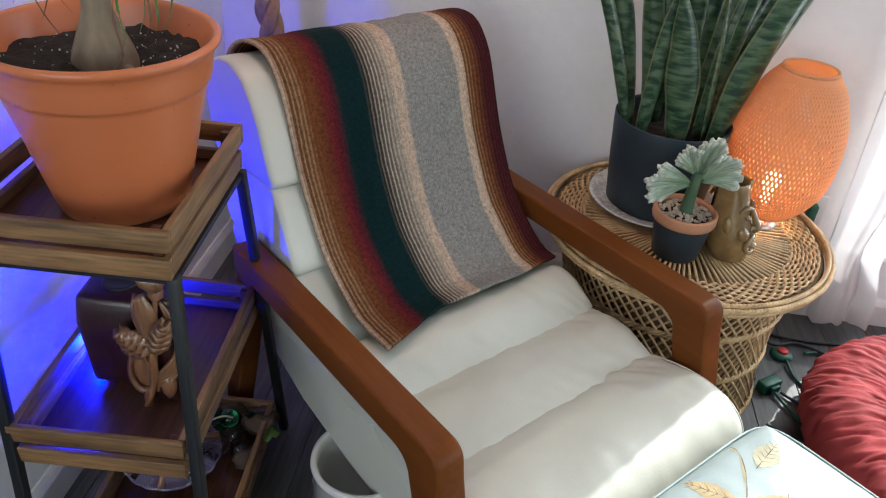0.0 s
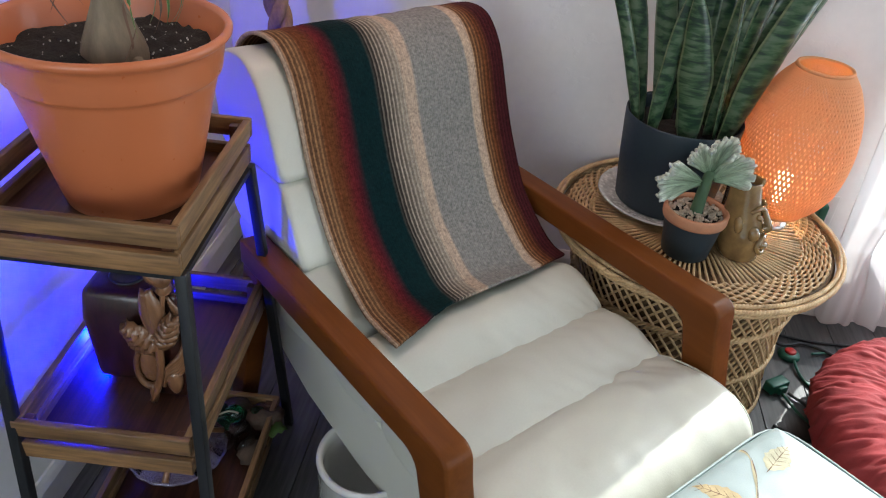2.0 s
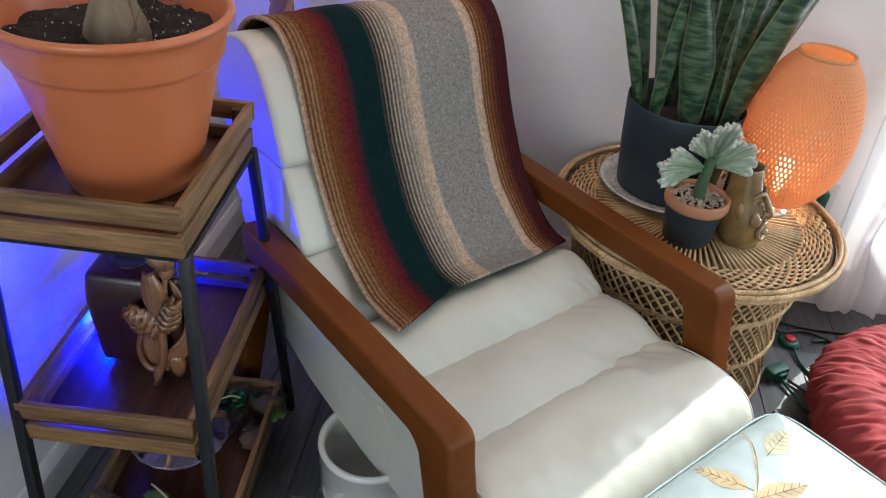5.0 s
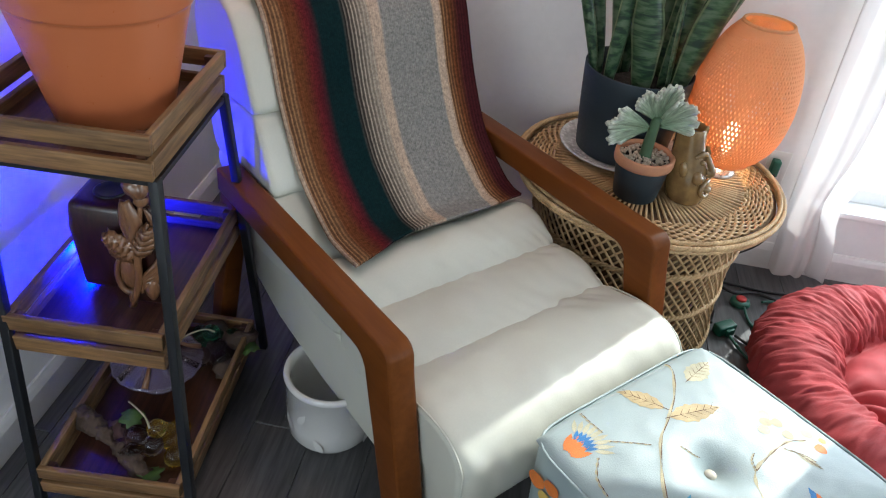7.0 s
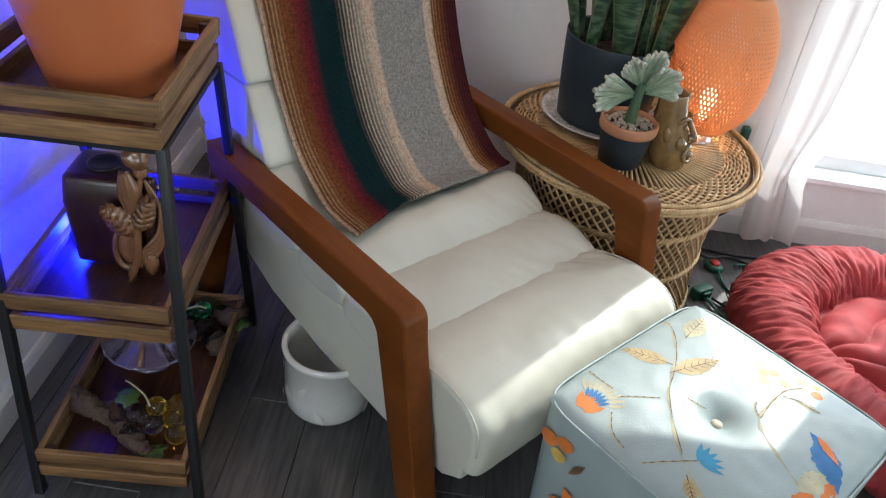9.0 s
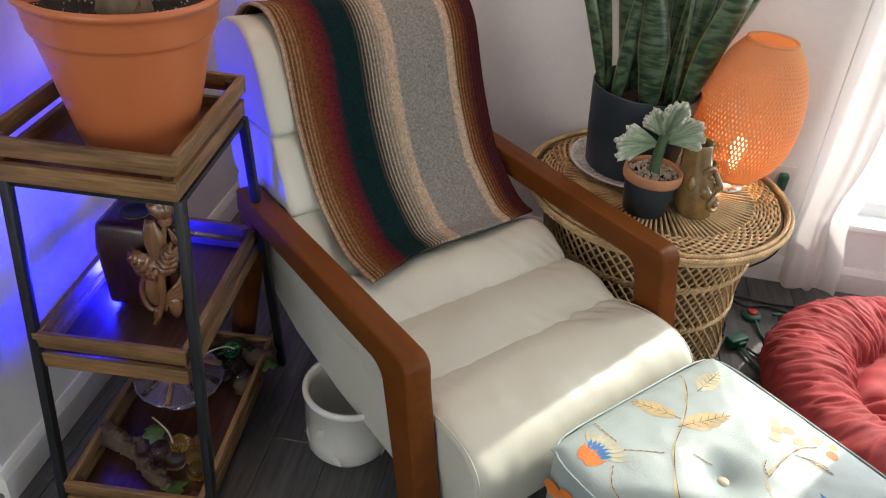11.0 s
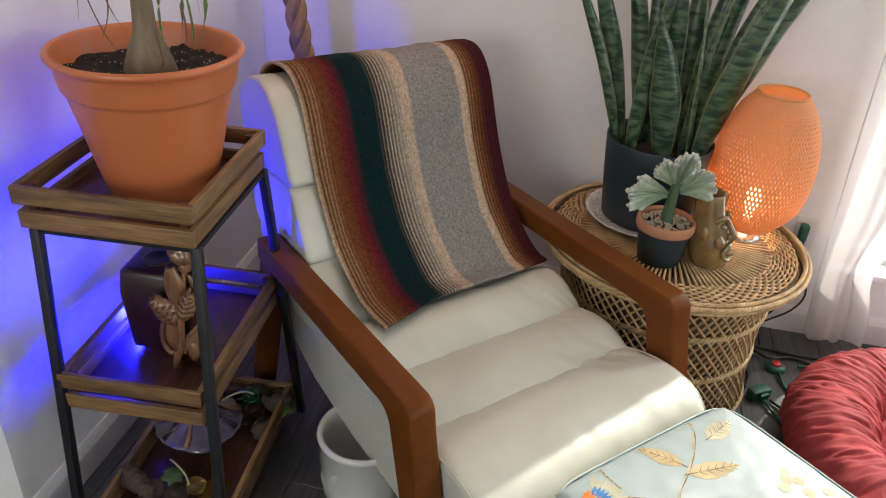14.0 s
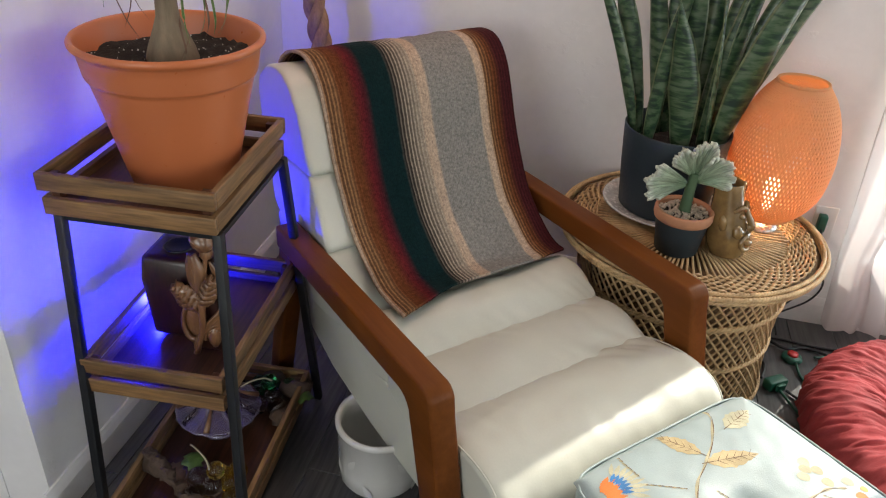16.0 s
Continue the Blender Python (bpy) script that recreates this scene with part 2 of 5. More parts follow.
M_OTT = surf("pale_blue_upholstery", (0.325, 0.392, 0.388), 0.45, 0.12, 5, 340, 0.35, depth=0.0012)
M_CORDGREEN = surf("green_cord", (0.012, 0.10, 0.06), 0.45)
M_CORDBLACK = surf("black_cord", (0.014, 0.015, 0.016), 0.5)
M_REDLAMP = surf("red_button", (0.6, 0.03, 0.03), 0.3)
M_PLATE = surf("outlet_plate", (0.72, 0.71, 0.68), 0.35, 0.05)
M_ROPE = surf("manila_rope", (0.40, 0.235, 0.125), 0.9, 0.4, 40, 200, 0.9, stretch=(1, 1, 0.4), depth=0.004)
M_CURTAIN = sheer("sheer_curtain", (0.68, 0.63, 0.61), 0.10, 0.42)
M_FRAME = surf("window_paint", (0.82, 0.82, 0.81), 0.4, 0.05)
M_PANE = pane_material()
M_GROUND = surf("outside_ground", (0.82, 0.81, 0.78), 0.9, 0.05)

BROWN, CREAM, WINE, TEAL, INK, GREY = (0.170, 0.058, 0.021), (0.47, 0.355, 0.265), (0.075, 0.010, 0.015), (0.003, 0.017, 0.019), (0.008, 0.010, 0.013), (0.240, 0.232, 0.215)
PALE, TAN = (0.36, 0.305, 0.245), (0.30, 0.16, 0.075)
RED = (0.115, 0.012, 0.016)
STRIPES = [(0.0, CREAM), (0.014, CREAM), (0.022, (0.30, 0.16, 0.08)), (0.070, TAN), (0.095, BROWN), (0.125, (0.13, 0.042, 0.015)), (0.155, (0.11, 0.020, 0.014)), (0.178, RED), (0.200, WINE), (0.232, TEAL), (0.345, TEAL),
           (0.362, (0.12, 0.105, 0.09)), (0.400, PALE), (0.470, PALE), (0.480, CREAM), (0.526, CREAM), (0.538, GREY), (0.800, GREY), (0.808, CREAM), (0.843, CREAM), (0.855, TAN), (0.900, BROWN), (0.940, (0.062, 0.011, 0.014))]
FINE = [(0.0, (0.0,) * 3), (0.012, (0.0,) * 3), (0.022, (0.75,) * 3), (0.075, (0.55,) * 3), (0.12, (0.0,) * 3), (0.345, (0.0,) * 3), (0.36, (1.0,) * 3), (0.42, (0.75,) * 3), (0.475, (0.12,) * 3), (0.53, (0.0,) * 3), (0.84, (0.0,) * 3), (0.855, (0.7,) * 3), (0.93, (0.4,) * 3)]
M_BLANKET = banded("striped_wool", STRIPES, lines=105, grain=170, bump=0.9, mottled=0.6, zones=FINE)
SNAKE_DARK, SNAKE_LIGHT = (0.009, 0.028, 0.017), (0.092, 0.130, 0.076)


def snake_material():
    m = bpy.data.materials.new("snake_leaf")
    nt, b = nodes_of(m)
    tc = nt.nodes.new("ShaderNodeTexCoord")
    mp = nt.nodes.new("ShaderNodeMapping")
    mp.inputs["Scale"].default_value = (0.9, 24, 1)
    nz = nt.nodes.new("ShaderNodeTexNoise")
    nz.inputs["Scale"].default_value, nz.inputs["Detail"].default_value, nz.inputs["Distortion"].default_value = 1.6, 6, 0.35
    info = nt.nodes.new("ShaderNodeObjectInfo")
    add = nt.nodes.new("ShaderNodeVectorMath")
    nt.links.new(tc.outputs["UV"], mp.inputs[0])
    nt.links.new(mp.outputs[0], add.inputs[0])
    nt.links.new(info.outputs["Random"], add.inputs[1])
    nt.links.new(add.outputs[0], nz.inputs["Vector"])
    c = ramp(nt, nz.outputs["Fac"], [(0.40, SNAKE_DARK), (0.50, (0.04, 0.085, 0.035)), (0.60, SNAKE_LIGHT)])
    sep = nt.nodes.new("ShaderNodeSeparateXYZ")
    nt.links.new(tc.outputs["UV"], sep.inputs[0])
    c = mixed(nt, c, ramp(nt, sep.outputs["X"], [(0.0, (0.36, 0.38, 0.2)), (0.05, (0.3, 0.33, 0.17)), (0.07, (0, 0, 0)), (0.93, (0, 0, 0)), (0.95, (0.3, 0.33, 0.17)), (1.0, (0.36, 0.38, 0.2))]), 0.3, "LIGHTEN")
    nt.links.new(c, b.inputs["Base Color"])
    b.inputs["Roughness"].default_value = 0.30
    bumped(nt, b, nz.outputs["Fac"], 0.1, 0.002)
    return m


M_SNAKE = snake_material()


def crest_material():
    """Grey-green fan, striped from the stem outwards, with a pale rim."""
    m = bpy.data.materials.new("crested_cactus")
    nt, b = nodes_of(m)
    tc, sep = nt.nodes.new("ShaderNodeTexCoord"), nt.nodes.new("ShaderNodeSeparateXYZ")
    nt.links.new(tc.outputs["UV"], sep.inputs[0])
    body = ramp(nt, sep.outputs["Y"], [(0.0, (0.12, 0.19, 0.10)), (0.40, (0.25, 0.32, 0.21)), (0.82, (0.36, 0.42, 0.31)), (0.94, (0.58, 0.61, 0.51))])
    streak = noise_fac(nt, 1.0, 3, (46, 2.5, 1), "UV")
    c = mixed(nt, body, ramp(nt, streak, [(0.38, (0.55,) * 3), (0.62, (1.2,) * 3)]), 0.8, "MULTIPLY")
    nt.links.new(c, b.inputs["Base Color"])
    b.inputs["Roughness"].default_value = 0.75
    bumped(nt, b, streak, 0.6, 0.002)
    return m


M_CREST = crest_material()
M_STEMGREEN = surf("cactus_stem", (0.075, 0.135, 0.065), 0.6, 0.3)

# ---------------------------------------------------------------- mesh helpers


def part(name, bm, material, parent=None, label="", smooth=True):
    """Links a bmesh as one mesh object under a thing or a part."""
    me = bpy.data.meshes.new(name)
    bm.normal_update()
    bm.to_mesh(me)
    bm.free()
    if smooth:
        me.polygons.foreach_set("use_smooth", [True] * len(me.polygons))
    me.materials.append(material)
    ob = new(name, me)
    if parent:
        ob.parent = parent
    if label:
        ob["label"] = label
    return ob


def again(name, ob, m, parent=None):
    """One more piece on the same mesh."""
    o = new(name, ob.data)
    o.parent = parent or ob.parent
    o.matrix_basis = m
    return o


def thing(name, m, label, category, group="", kind=""):
    ob = new(name)
    ob.empty_display_size = 0.05
    ob.matrix_world = m
    return tagged(ob, label, category, group, kind)


def bevel(bm, width, segments=2, angle=30):
    bm.normal_update()
    edges = [e for e in bm.edges if len(e.link_faces) == 2 and e.calc_face_angle(0) > radians(angle)]
    bmesh.ops.bevel(bm, geom=edges, offset=width, segments=segments, affect="EDGES", profile=0.6)
    return bm


def box(x0, x1, y0, y1, z0, z1, edge=0.0, segments=2):
    bm = bmesh.new()
    bmesh.ops.create_cube(bm, size=1.0)
    for v in bm.verts:
        v.co = Vector(((x0 + x1) / 2 + v.co.x * (x1 - x0), (y0 + y1) / 2 + v.co.y * (y1 - y0), (z0 + z1) / 2 + v.co.z * (z1 - z0)))
    return bevel(bm, edge, segments) if edge else bm


def lathe(profile, segments=48, ripple=None):
    """Turns (radius, height) pairs round z. A radius of 0 closes the form."""
    bm = bmesh.new()
    rings = []
    for r, z in profile:
        if r <= 1e-5:
            rings.append([bm.verts.new((0, 0, z))])
        else:
            rings.append([bm.verts.new((r * math.cos(2 * math.pi * k / segments) * (ripple(k / segments, z) if ripple else 1), r * math.sin(2 * math.pi * k / segments) * (ripple(k / segments, z) if ripple else 1), z)) for k in range(segments)])
    for a, b in zip(rings, rings[1:]):
        for k in range(segments):
            j = (k + 1) % segments
            vs = [a[k % len(a)], a[j % len(a)], b[j % len(b)], b[k % len(b)]]
            vs = [v for n, v in enumerate(vs) if v not in vs[:n]]
            if len(vs) > 2:
                bm.faces.new(vs)
    bmesh.ops.recalc_face_normals(bm, faces=bm.faces)
    return bm


def spline(points, n, closed=False):
    """n points on a smooth line through the points given."""
    pts = [Vector(p) for p in points]
    count = len(pts) if closed else len(pts) - 1
    out = []
    for k in range(n):
        u = k / (n if closed else n - 1) * count
        i = min(int(u), count - 1)
        f = u - i
        g = (lambda j: pts[j % len(pts)]) if closed else (lambda j: pts[max(0, min(len(pts) - 1, j))])
        a, b, c, d = g(i - 1), g(i), g(i + 1), g(i + 2)
        out.append(0.5 * ((2 * b) + (c - a) * f + (2 * a - 5 * b + 4 * c - d) * f * f + (3 * b - a - 3 * c + d) * f ** 3))
    return out


def tube(points, radius, segments=8, closed=False, bm=None, caps=True):
    """A round bar along points. radius: a number, or a function of the way along."""
    bm = bm or bmesh.new()
    pts = [Vector(p) for p in points]
    n = len(pts)
    rings, ref = [], None
    for k, p in enumerate(pts):
        d = (pts[(k + 1) % n] - pts[k - 1]) if closed else (pts[min(n - 1, k + 1)] - pts[max(0, k - 1)])
        d.normalize()
        if ref is None:
            ref = d.orthogonal().normalized()
        ref = (ref - d * ref.dot(d)).normalized()
        side = d.cross(ref)
        r = radius(k / max(1, n - 1)) if callable(radius) else radius
        rings.append([bm.verts.new(p + r * (math.cos(2 * math.pi * s / segments) * ref + math.sin(2 * math.pi * s / segments) * side)) for s in range(segments)])
    for k in range(n if closed else n - 1):
        a, b = rings[k], rings[(k + 1) % n]
        for s in range(segments):
            t = (s + 1) % segments
            bm.faces.new((a[s], a[t], b[t], b[s]))
    if caps and not closed:
        bm.faces.new(rings[0][::-1])
        bm.faces.new(rings[-1])
    return bm


def prism(outline, x0, x1, edge=0.0, segments=3):
    """An outline of (y, z) pairs drawn out from x0 to x1."""
    bm = bmesh.new()
    a = [bm.verts.new((x0, y, z)) for y, z in outline]
    b = [bm.verts.new((x1, y, z)) for y, z in outline]
    bm.faces.new(a)
    bm.faces.new(b[::-1])
    for k in range(len(a)):
        j = (k + 1) % len(a)
        bm.faces.new((a[j], a[k], b[k], b[j]))
    bmesh.ops.recalc_face_normals(bm, faces=bm.faces)
    return bevel(bm, edge, segments) if edge else bm


def cushion(outline, x0, x1, end=0.03, steps=28, around=56, wobble=0.003, seed=0.0, square=0.34, pucker=()):
    """A stuffed roll: a smooth closed outline of (y, z) drawn from x0 to x1 with rounded ends and slight creases."""
    pts = [Vector((0, y, z)) for y, z in outline]
    ring = spline(pts, around, closed=True)
    mid = sum(ring, Vector()) / around
    bm = bmesh.new()
    rows = []
    for s in range(steps + 1):
        u = s / steps
        u = 0.5 - 0.5 * math.cos(math.pi * u)
        x = x0 + (x1 - x0) * u
        d = min(x - x0, x1 - x)
        k = 1.0 if d >= end else 1 - square * (1 - math.sqrt(max(0.0, 1 - (1 - d / end) ** 2)))
        row = []
        for p in ring:
            q = mid + (p - mid) * k
            n = noise.noise(Vector((x * 9 + seed, q.y * 11, q.z * 11))) * wobble + noise.noise(Vector((x * 30 + seed, q.y * 16, q.z * 16))) * wobble * 0.45
            for py, gain in pucker:
                near = math.exp(-((q.y - py) / 0.035) ** 2)
                n += near * gain * (0.35 + 1.3 * u * u) * (abs(noise.noise(Vector((x * 20 + q.y * 14, q.y * 6, seed)))) - 0.25) * 1.4
            q = q + (p - mid).normalized() * n
            row.append(bm.verts.new((x, q.y, q.z)))
        rows.append(row)
    for a, b in zip(rows, rows[1:]):
        for j in range(around):
            i = (j + 1) % around
            bm.faces.new((a[j], a[i], b[i], b[j]))
    bm.faces.new(rows[0][::-1])
    bm.faces.new(rows[-1])
    bmesh.ops.recalc_face_normals(bm, faces=bm.faces)
    return bm


def sheet(rows, uv=True):
    """A grid of points as a surface, unwrapped with u along each row and v from row to row."""
    bm = bmesh.new()
    vs = [[bm.verts.new(p) for p in row] for row in rows]
    layer = bm.loops.layers.uv.new("UVMap")
    nr, nc = len(rows) - 1, len(rows[0]) - 1
    for r in range(nr):
        for c in range(nc):
            f = bm.faces.new((vs[r][c], vs[r][c + 1], vs[r + 1][c + 1], vs[r + 1][c]))
            for loop, (dr, dc) in zip(f.loops, ((0, 0), (0, 1), (1, 1), (1, 0))):
                loop[layer].uv = ((c + dc) / nc, (r + dr) / nr)
    return bm


def thick(ob, depth, offset=-1.0):
    md = ob.modifiers.new("thickness", "SOLIDIFY")
    md.thickness, md.offset = depth, offset
    return ob


def ball(radius, at=(0, 0, 0), stretch=(1, 1, 1), rough=0.0, level=2, seed=0.0):
    bm = bmesh.new()
    bmesh.ops.create_icosphere(bm, subdivisions=level, radius=radius)
    for v in bm.verts:
        n = 1 + rough * noise.noise(v.co * (1.6 / radius) + Vector((seed, seed * 2, 0)))
        v.co = Vector((v.co.x * stretch[0] * n + at[0], v.co.y * stretch[1] * n + at[1], v.co.z * stretch[2] * n + at[2]))
    return bm


# ---------------------------------------------------------------- setting


def setting(name, bm, material, label, category, smooth=False):
    return tagged(part(name, bm, material, smooth=smooth), label, category, kind="structure")


WX0, WX1, WZ0, WZ1 = 1.09, 2.62, 0.28, 2.22            # window opening in the back wall


def merge(*parts):
    """Several bmeshes in one."""
    out = bmesh.new()
    for bm in parts:
        me = bpy.data.meshes.new("joined")
        bm.to_mesh(me)
        bm.free()
        out.from_mesh(me)
        bpy.data.meshes.remove(me)
    return out


wall_north = setting("wall_north", merge(box(XL - 0.12, WX0, YB, YB + 0.14, 0, ZC), box(WX1, XR + 0.12, YB, YB + 0.14, 0, ZC), box(WX0, WX1, YB, YB + 0.14, 0, WZ0), box(WX0, WX1, YB, YB + 0.14, WZ1, ZC)), M_WALL, "off-white textured plaster wall with a window", "wall")
wall_west = setting("wall_west", box(XL - 0.12, XL, 0.80, YB - 0.002, 0, ZC), M_WALL, "off-white painted wall lit blue by an accent light", "wall")
setting("wall_west_return", box(-2.4, XL - 0.122, 0.80, 0.92, 0, ZC), M_WALL, "off-white wall turning away at a corner", "wall")
setting("wall_west_far", box(-2.52, -2.402, YF, 0.92, 0, ZC), M_WALL, "plain off-white side wall", "wall")
# unseen wall; its opening is made only to let the south fill in
setting("wall_south", merge(box(-2.52, -1.7, YF - 0.12, YF, 0, ZC), box(-0.1, XR + 0.12, YF - 0.12, YF, 0, ZC), box(-1.7, -0.1, YF - 0.12, YF, 0, 0.7), box(-1.7, -0.1, YF - 0.12, YF, 2.2, ZC)), M_WALL, "plain off-white wall, unseen, with an opening added for fill light", "wall")
setting("wall_east", merge(box(XR, XR + 0.12, YF, -0.9, 0, ZC), box(XR, XR + 0.12, 0.9, YB - 0.002, 0, ZC), box(XR, XR + 0.12, -0.9, 0.9, 0, 0.6), box(XR, XR + 0.12, -0.9, 0.9, 2.15, ZC)), M_WALL, "off-white wall with a window opening", "wall")
setting("ceiling", box(-2.52, XR + 0.12, YF - 0.12, YB + 0.14, ZC, ZC + 0.12), M_CEIL, "plain white ceiling", "ceiling")
floor = setting("floor", box(-2.52, XR + 0.12, YF - 0.12, YB + 0.14, -0.12, -0.006), M_FLOORGAP, "dark grey-brown wood laminate floor", "floor")
setting("ground", box(-60, 60, -60, 60, -0.5, -0.4), M_GROUND, "pale sunlit concrete ground outside the window", "ground")

base_profile = [(0.0, 0.0), (0.016, 0.0), (0.016, 0.075), (0.011, 0.09), (0.006, 0.10), (0.0, 0.10)]
bb = prism(base_profile, XL + 0.016, WX1, 0.0)
for v in bb.verts:
    v.co.y = YB - v.co.y
bmesh.ops.recalc_face_normals(bb, faces=bb.faces)
setting("baseboard", bb, M_TRIM, "white painted baseboard along the plaster wall", "baseboard")
bb = prism(base_profile, 0.78, YB - 0.017, 0.0)
for v in bb.verts:
    v.co = Vector((XL + v.co.y, v.co.x, v.co.z))
bmesh.ops.recalc_face_normals(bb, faces=bb.faces)
setting("baseboard_west", bb, M_TRIM, "white painted baseboard beside the plant stand", "baseboard")

win = thing("window_1", pose(0, YB, 0), "white window overexposed by bright daylight", "window", kind="structure")
part("window_frame", merge(box(WX0, WX0 + 0.03, 0.05, 0.11, WZ0, WZ1, 0.004), box(WX1 - 0.05, WX1, 0.05, 0.11, WZ0, WZ1, 0.004), box(WX0 + 0.031, WX1 - 0.051, 0.05, 0.11, WZ1 - 0.05, WZ1, 0.004), box(WX0 + 0.031, WX1 - 0.051, 0.05, 0.11, WZ0, WZ0 + 0.05, 0.004)), M_FRAME, win)
part("window_sill", box(WX0 - 0.04, WX1 + 0.04, -0.035, 0.045, WZ0 - 0.024, WZ0 - 0.002, 0.004), M_FRAME, win)
pane = part("pane", box(WX0 + 0.03, WX1 - 0.05, 0.078, 0.082, WZ0 + 0.05, WZ1 - 0.05), M_PANE, win)
pane.visible_shadow = False


def curtain(name, top, bottom, z0, z1, folds, depth, y, seed, label, waist=0.0):
    """Hanging cloth: top and bottom give the start and end along the wall."""
    rows = []
    for r in range(41):
        v = r / 40
        z = z0 + (z1 - z0) * v
        row = []
        for c in range(141):
            u = c / 140
            e = v ** 0.8
            xa = bottom[0] + (top[0] - bottom[0]) * e
            xb = bottom[1] + (top[1] - bottom[1]) * e
            xb -= waist * math.exp(-((z - 0.31) / 0.13) ** 2)
            x = xa + (xb - xa) * u
            ph = u * folds * 2 * math.pi + seed + 0.7 * math.sin(3 * v + u * 5)
            d = depth * (0.6 + 0.4 * math.sin(u * 9 + seed)) * math.sin(ph) + 0.012 * noise.noise(Vector((u * 8, v * 5, seed)))
            row.append((x + 0.010 * math.cos(ph), y + d, z + 0.006 * math.sin(u * 21 + seed) * (1 - v)))
        rows.append(row)
    ob = part(name, sheet(rows), M_CURTAIN)
    return tagged(ob, label, "curtain")


curtain("curtain", (0.935, 1.212), (1.012, 1.208), 0.035, 2.30, 1.7, 0.034, YB - 0.085, 0.4, "sheer white curtain panel gathered beside the window", 0.05)
curtain("curtain", (1.82, 2.62), (1.80, 2.55), 0.03, 2.30, 10, 0.030, YB - 0.085, 2.1, "sheer white curtain hanging over the bright window")

# ---------------------------------------------------------------- armchair
CHAIR = pose(-0.02, 0.885, 0.0, 0, 0, 46)
chair = thing("armchair", CHAIR, "cream leather armchair with reddish-brown wooden arms", "armchair")
SX0, SX1 = 0.010, 0.655
shell = [(-0.150, 0.215), (-0.160, 0.33), (0.02, 0.34), (0.40, 0.37), (0.56, 0.50), (0.66, 0.66), (0.80, 0.86), (0.925, 0.86), (0.945, 0.83), (0.90, 0.66), (0.85, 0.50), (0.78, 0.34), (0.68, 0.25), (0.56, 0.205), (0.35, 0.175), (0.10, 0.165), (-0.10, 0.180)]
part("shell", prism(shell, SX0 + 0.006, SX1 - 0.03, 0.008, 3), M_LEATHER, chair)
rolls = [
    [(-0.182, 0.252), (-0.186, 0.32), (-0.178, 0.375), (-0.140, 0.415), (-0.080, 0.430), (-0.015, 0.427), (0.045, 0.413), (0.086, 0.394), (0.084, 0.34), (0.0, 0.31), (-0.10, 0.272), (-0.155, 0.248)],
    [(0.066, 0.393), (0.105, 0.413), (0.150, 0.423), (0.205, 0.425), (0.245, 0.417), (0.276, 0.402), (0.27, 0.35), (0.16, 0.32), (0.074, 0.345)],
    [(0.250, 0.402), (0.290, 0.437), (0.335, 0.460), (0.385, 0.462), (0.425, 0.445), (0.452, 0.410), (0.45, 0.36), (0.35, 0.34), (0.262, 0.36)],
]
creases = [((0.06, 0.010),), ((0.085, 0.013), (0.255, 0.010)), ((0.27, 0.012), (0.43, 0.006))]
for n, r in enumerate(rolls):
    part("seat_roll", cushion(r, SX0, SX1, 0.035, 90, 84, 0.0045, n * 7.0, (0.20, 0.34, 0.34)[n], creases[n]), M_LEATHER, chair)
panels = [
    [(0.440, 0.405), (0.462, 0.445), (0.510, 0.500), (0.560, 0.548), (0.600, 0.556), (0.74, 0.545), (0.868, 0.535), (0.850, 0.46), (0.790, 0.37), (0.66, 0.36), (0.52, 0.375)],
    [(0.566, 0.556), (0.580, 0.60), (0.612, 0.660), (0.648, 0.716), (0.685, 0.724), (0.80, 0.715), (0.917, 0.700), (0.905, 0.63), (0.872, 0.54), (0.74, 0.546), (0.61, 0.552)],
    [(0.652, 0.726), (0.671, 0.780), (0.705, 0.850), (0.735, 0.895), (0.775, 0.931), (0.825, 0.943), (0.890, 0.930), (0.940, 0.893), (0.955, 0.85), (0.945, 0.78), (0.920, 0.704), (0.80, 0.716), (0.70, 0.720)],
]
for n, r in enumerate(panels):
    part("back_panel", cushion(r, SX0 - 0.002, 0.628, 0.014, 48, 84, 0.0025, 30 + n * 5.0, 0.07), M_LEATHER, chair)
seam = spline([(0, y, z) for y, z in rolls[0]], 84, closed=True)
seam_mid = sum(seam, Vector()) / 84
for x in (SX0 + 0.005, SX1 - 0.005):
    run = [Vector((x, (seam_mid + (p - seam_mid) * 0.925).y, (seam_mid + (p - seam_mid) * 0.925).z)) for p in seam[6:50]]
    part("welt", tube(run, 0.0022, 8), M_LEATHER, chair)
arc = [(0.020 + 0.034 * math.cos(a), 0.536 + 0.036 * math.sin(a)) for a in [radians(90 + 12 * k) for k in range(7)]]
inner = [(0.105 + 0.045 * math.cos(a), 0.465 + 0.045 * math.sin(a)) for a in [radians(172 - 16 * k) for k in range(6)]]
arm_outline = [(0.725, 0.572)] + arc + [(-0.020, 0.50), (-0.142, 0.0), (-0.078, 0.0)] + inner + [(0.725, 0.512)]
for x0, x1 in ((-0.056, 0.004), (0.668, 0.730)):
    part("arm", prism(arm_outline, x0, x1, 0.007, 3), M_ARM, chair, "glossy reddish-brown wood arm and front leg")
    part("back_leg", prism([(0.655, 0.511), (0.725, 0.511), (0.86, 0.0), (0.80, 0.0)], x0 + 0.006, x1 - 0.006, 0.006, 2), M_ARM, chair, "reddish-brown wooden leg")
part("stretcher", box(0.005, 0.667, 0.80, 0.84, 0.27, 0.33, 0.006), M_ARM, chair)

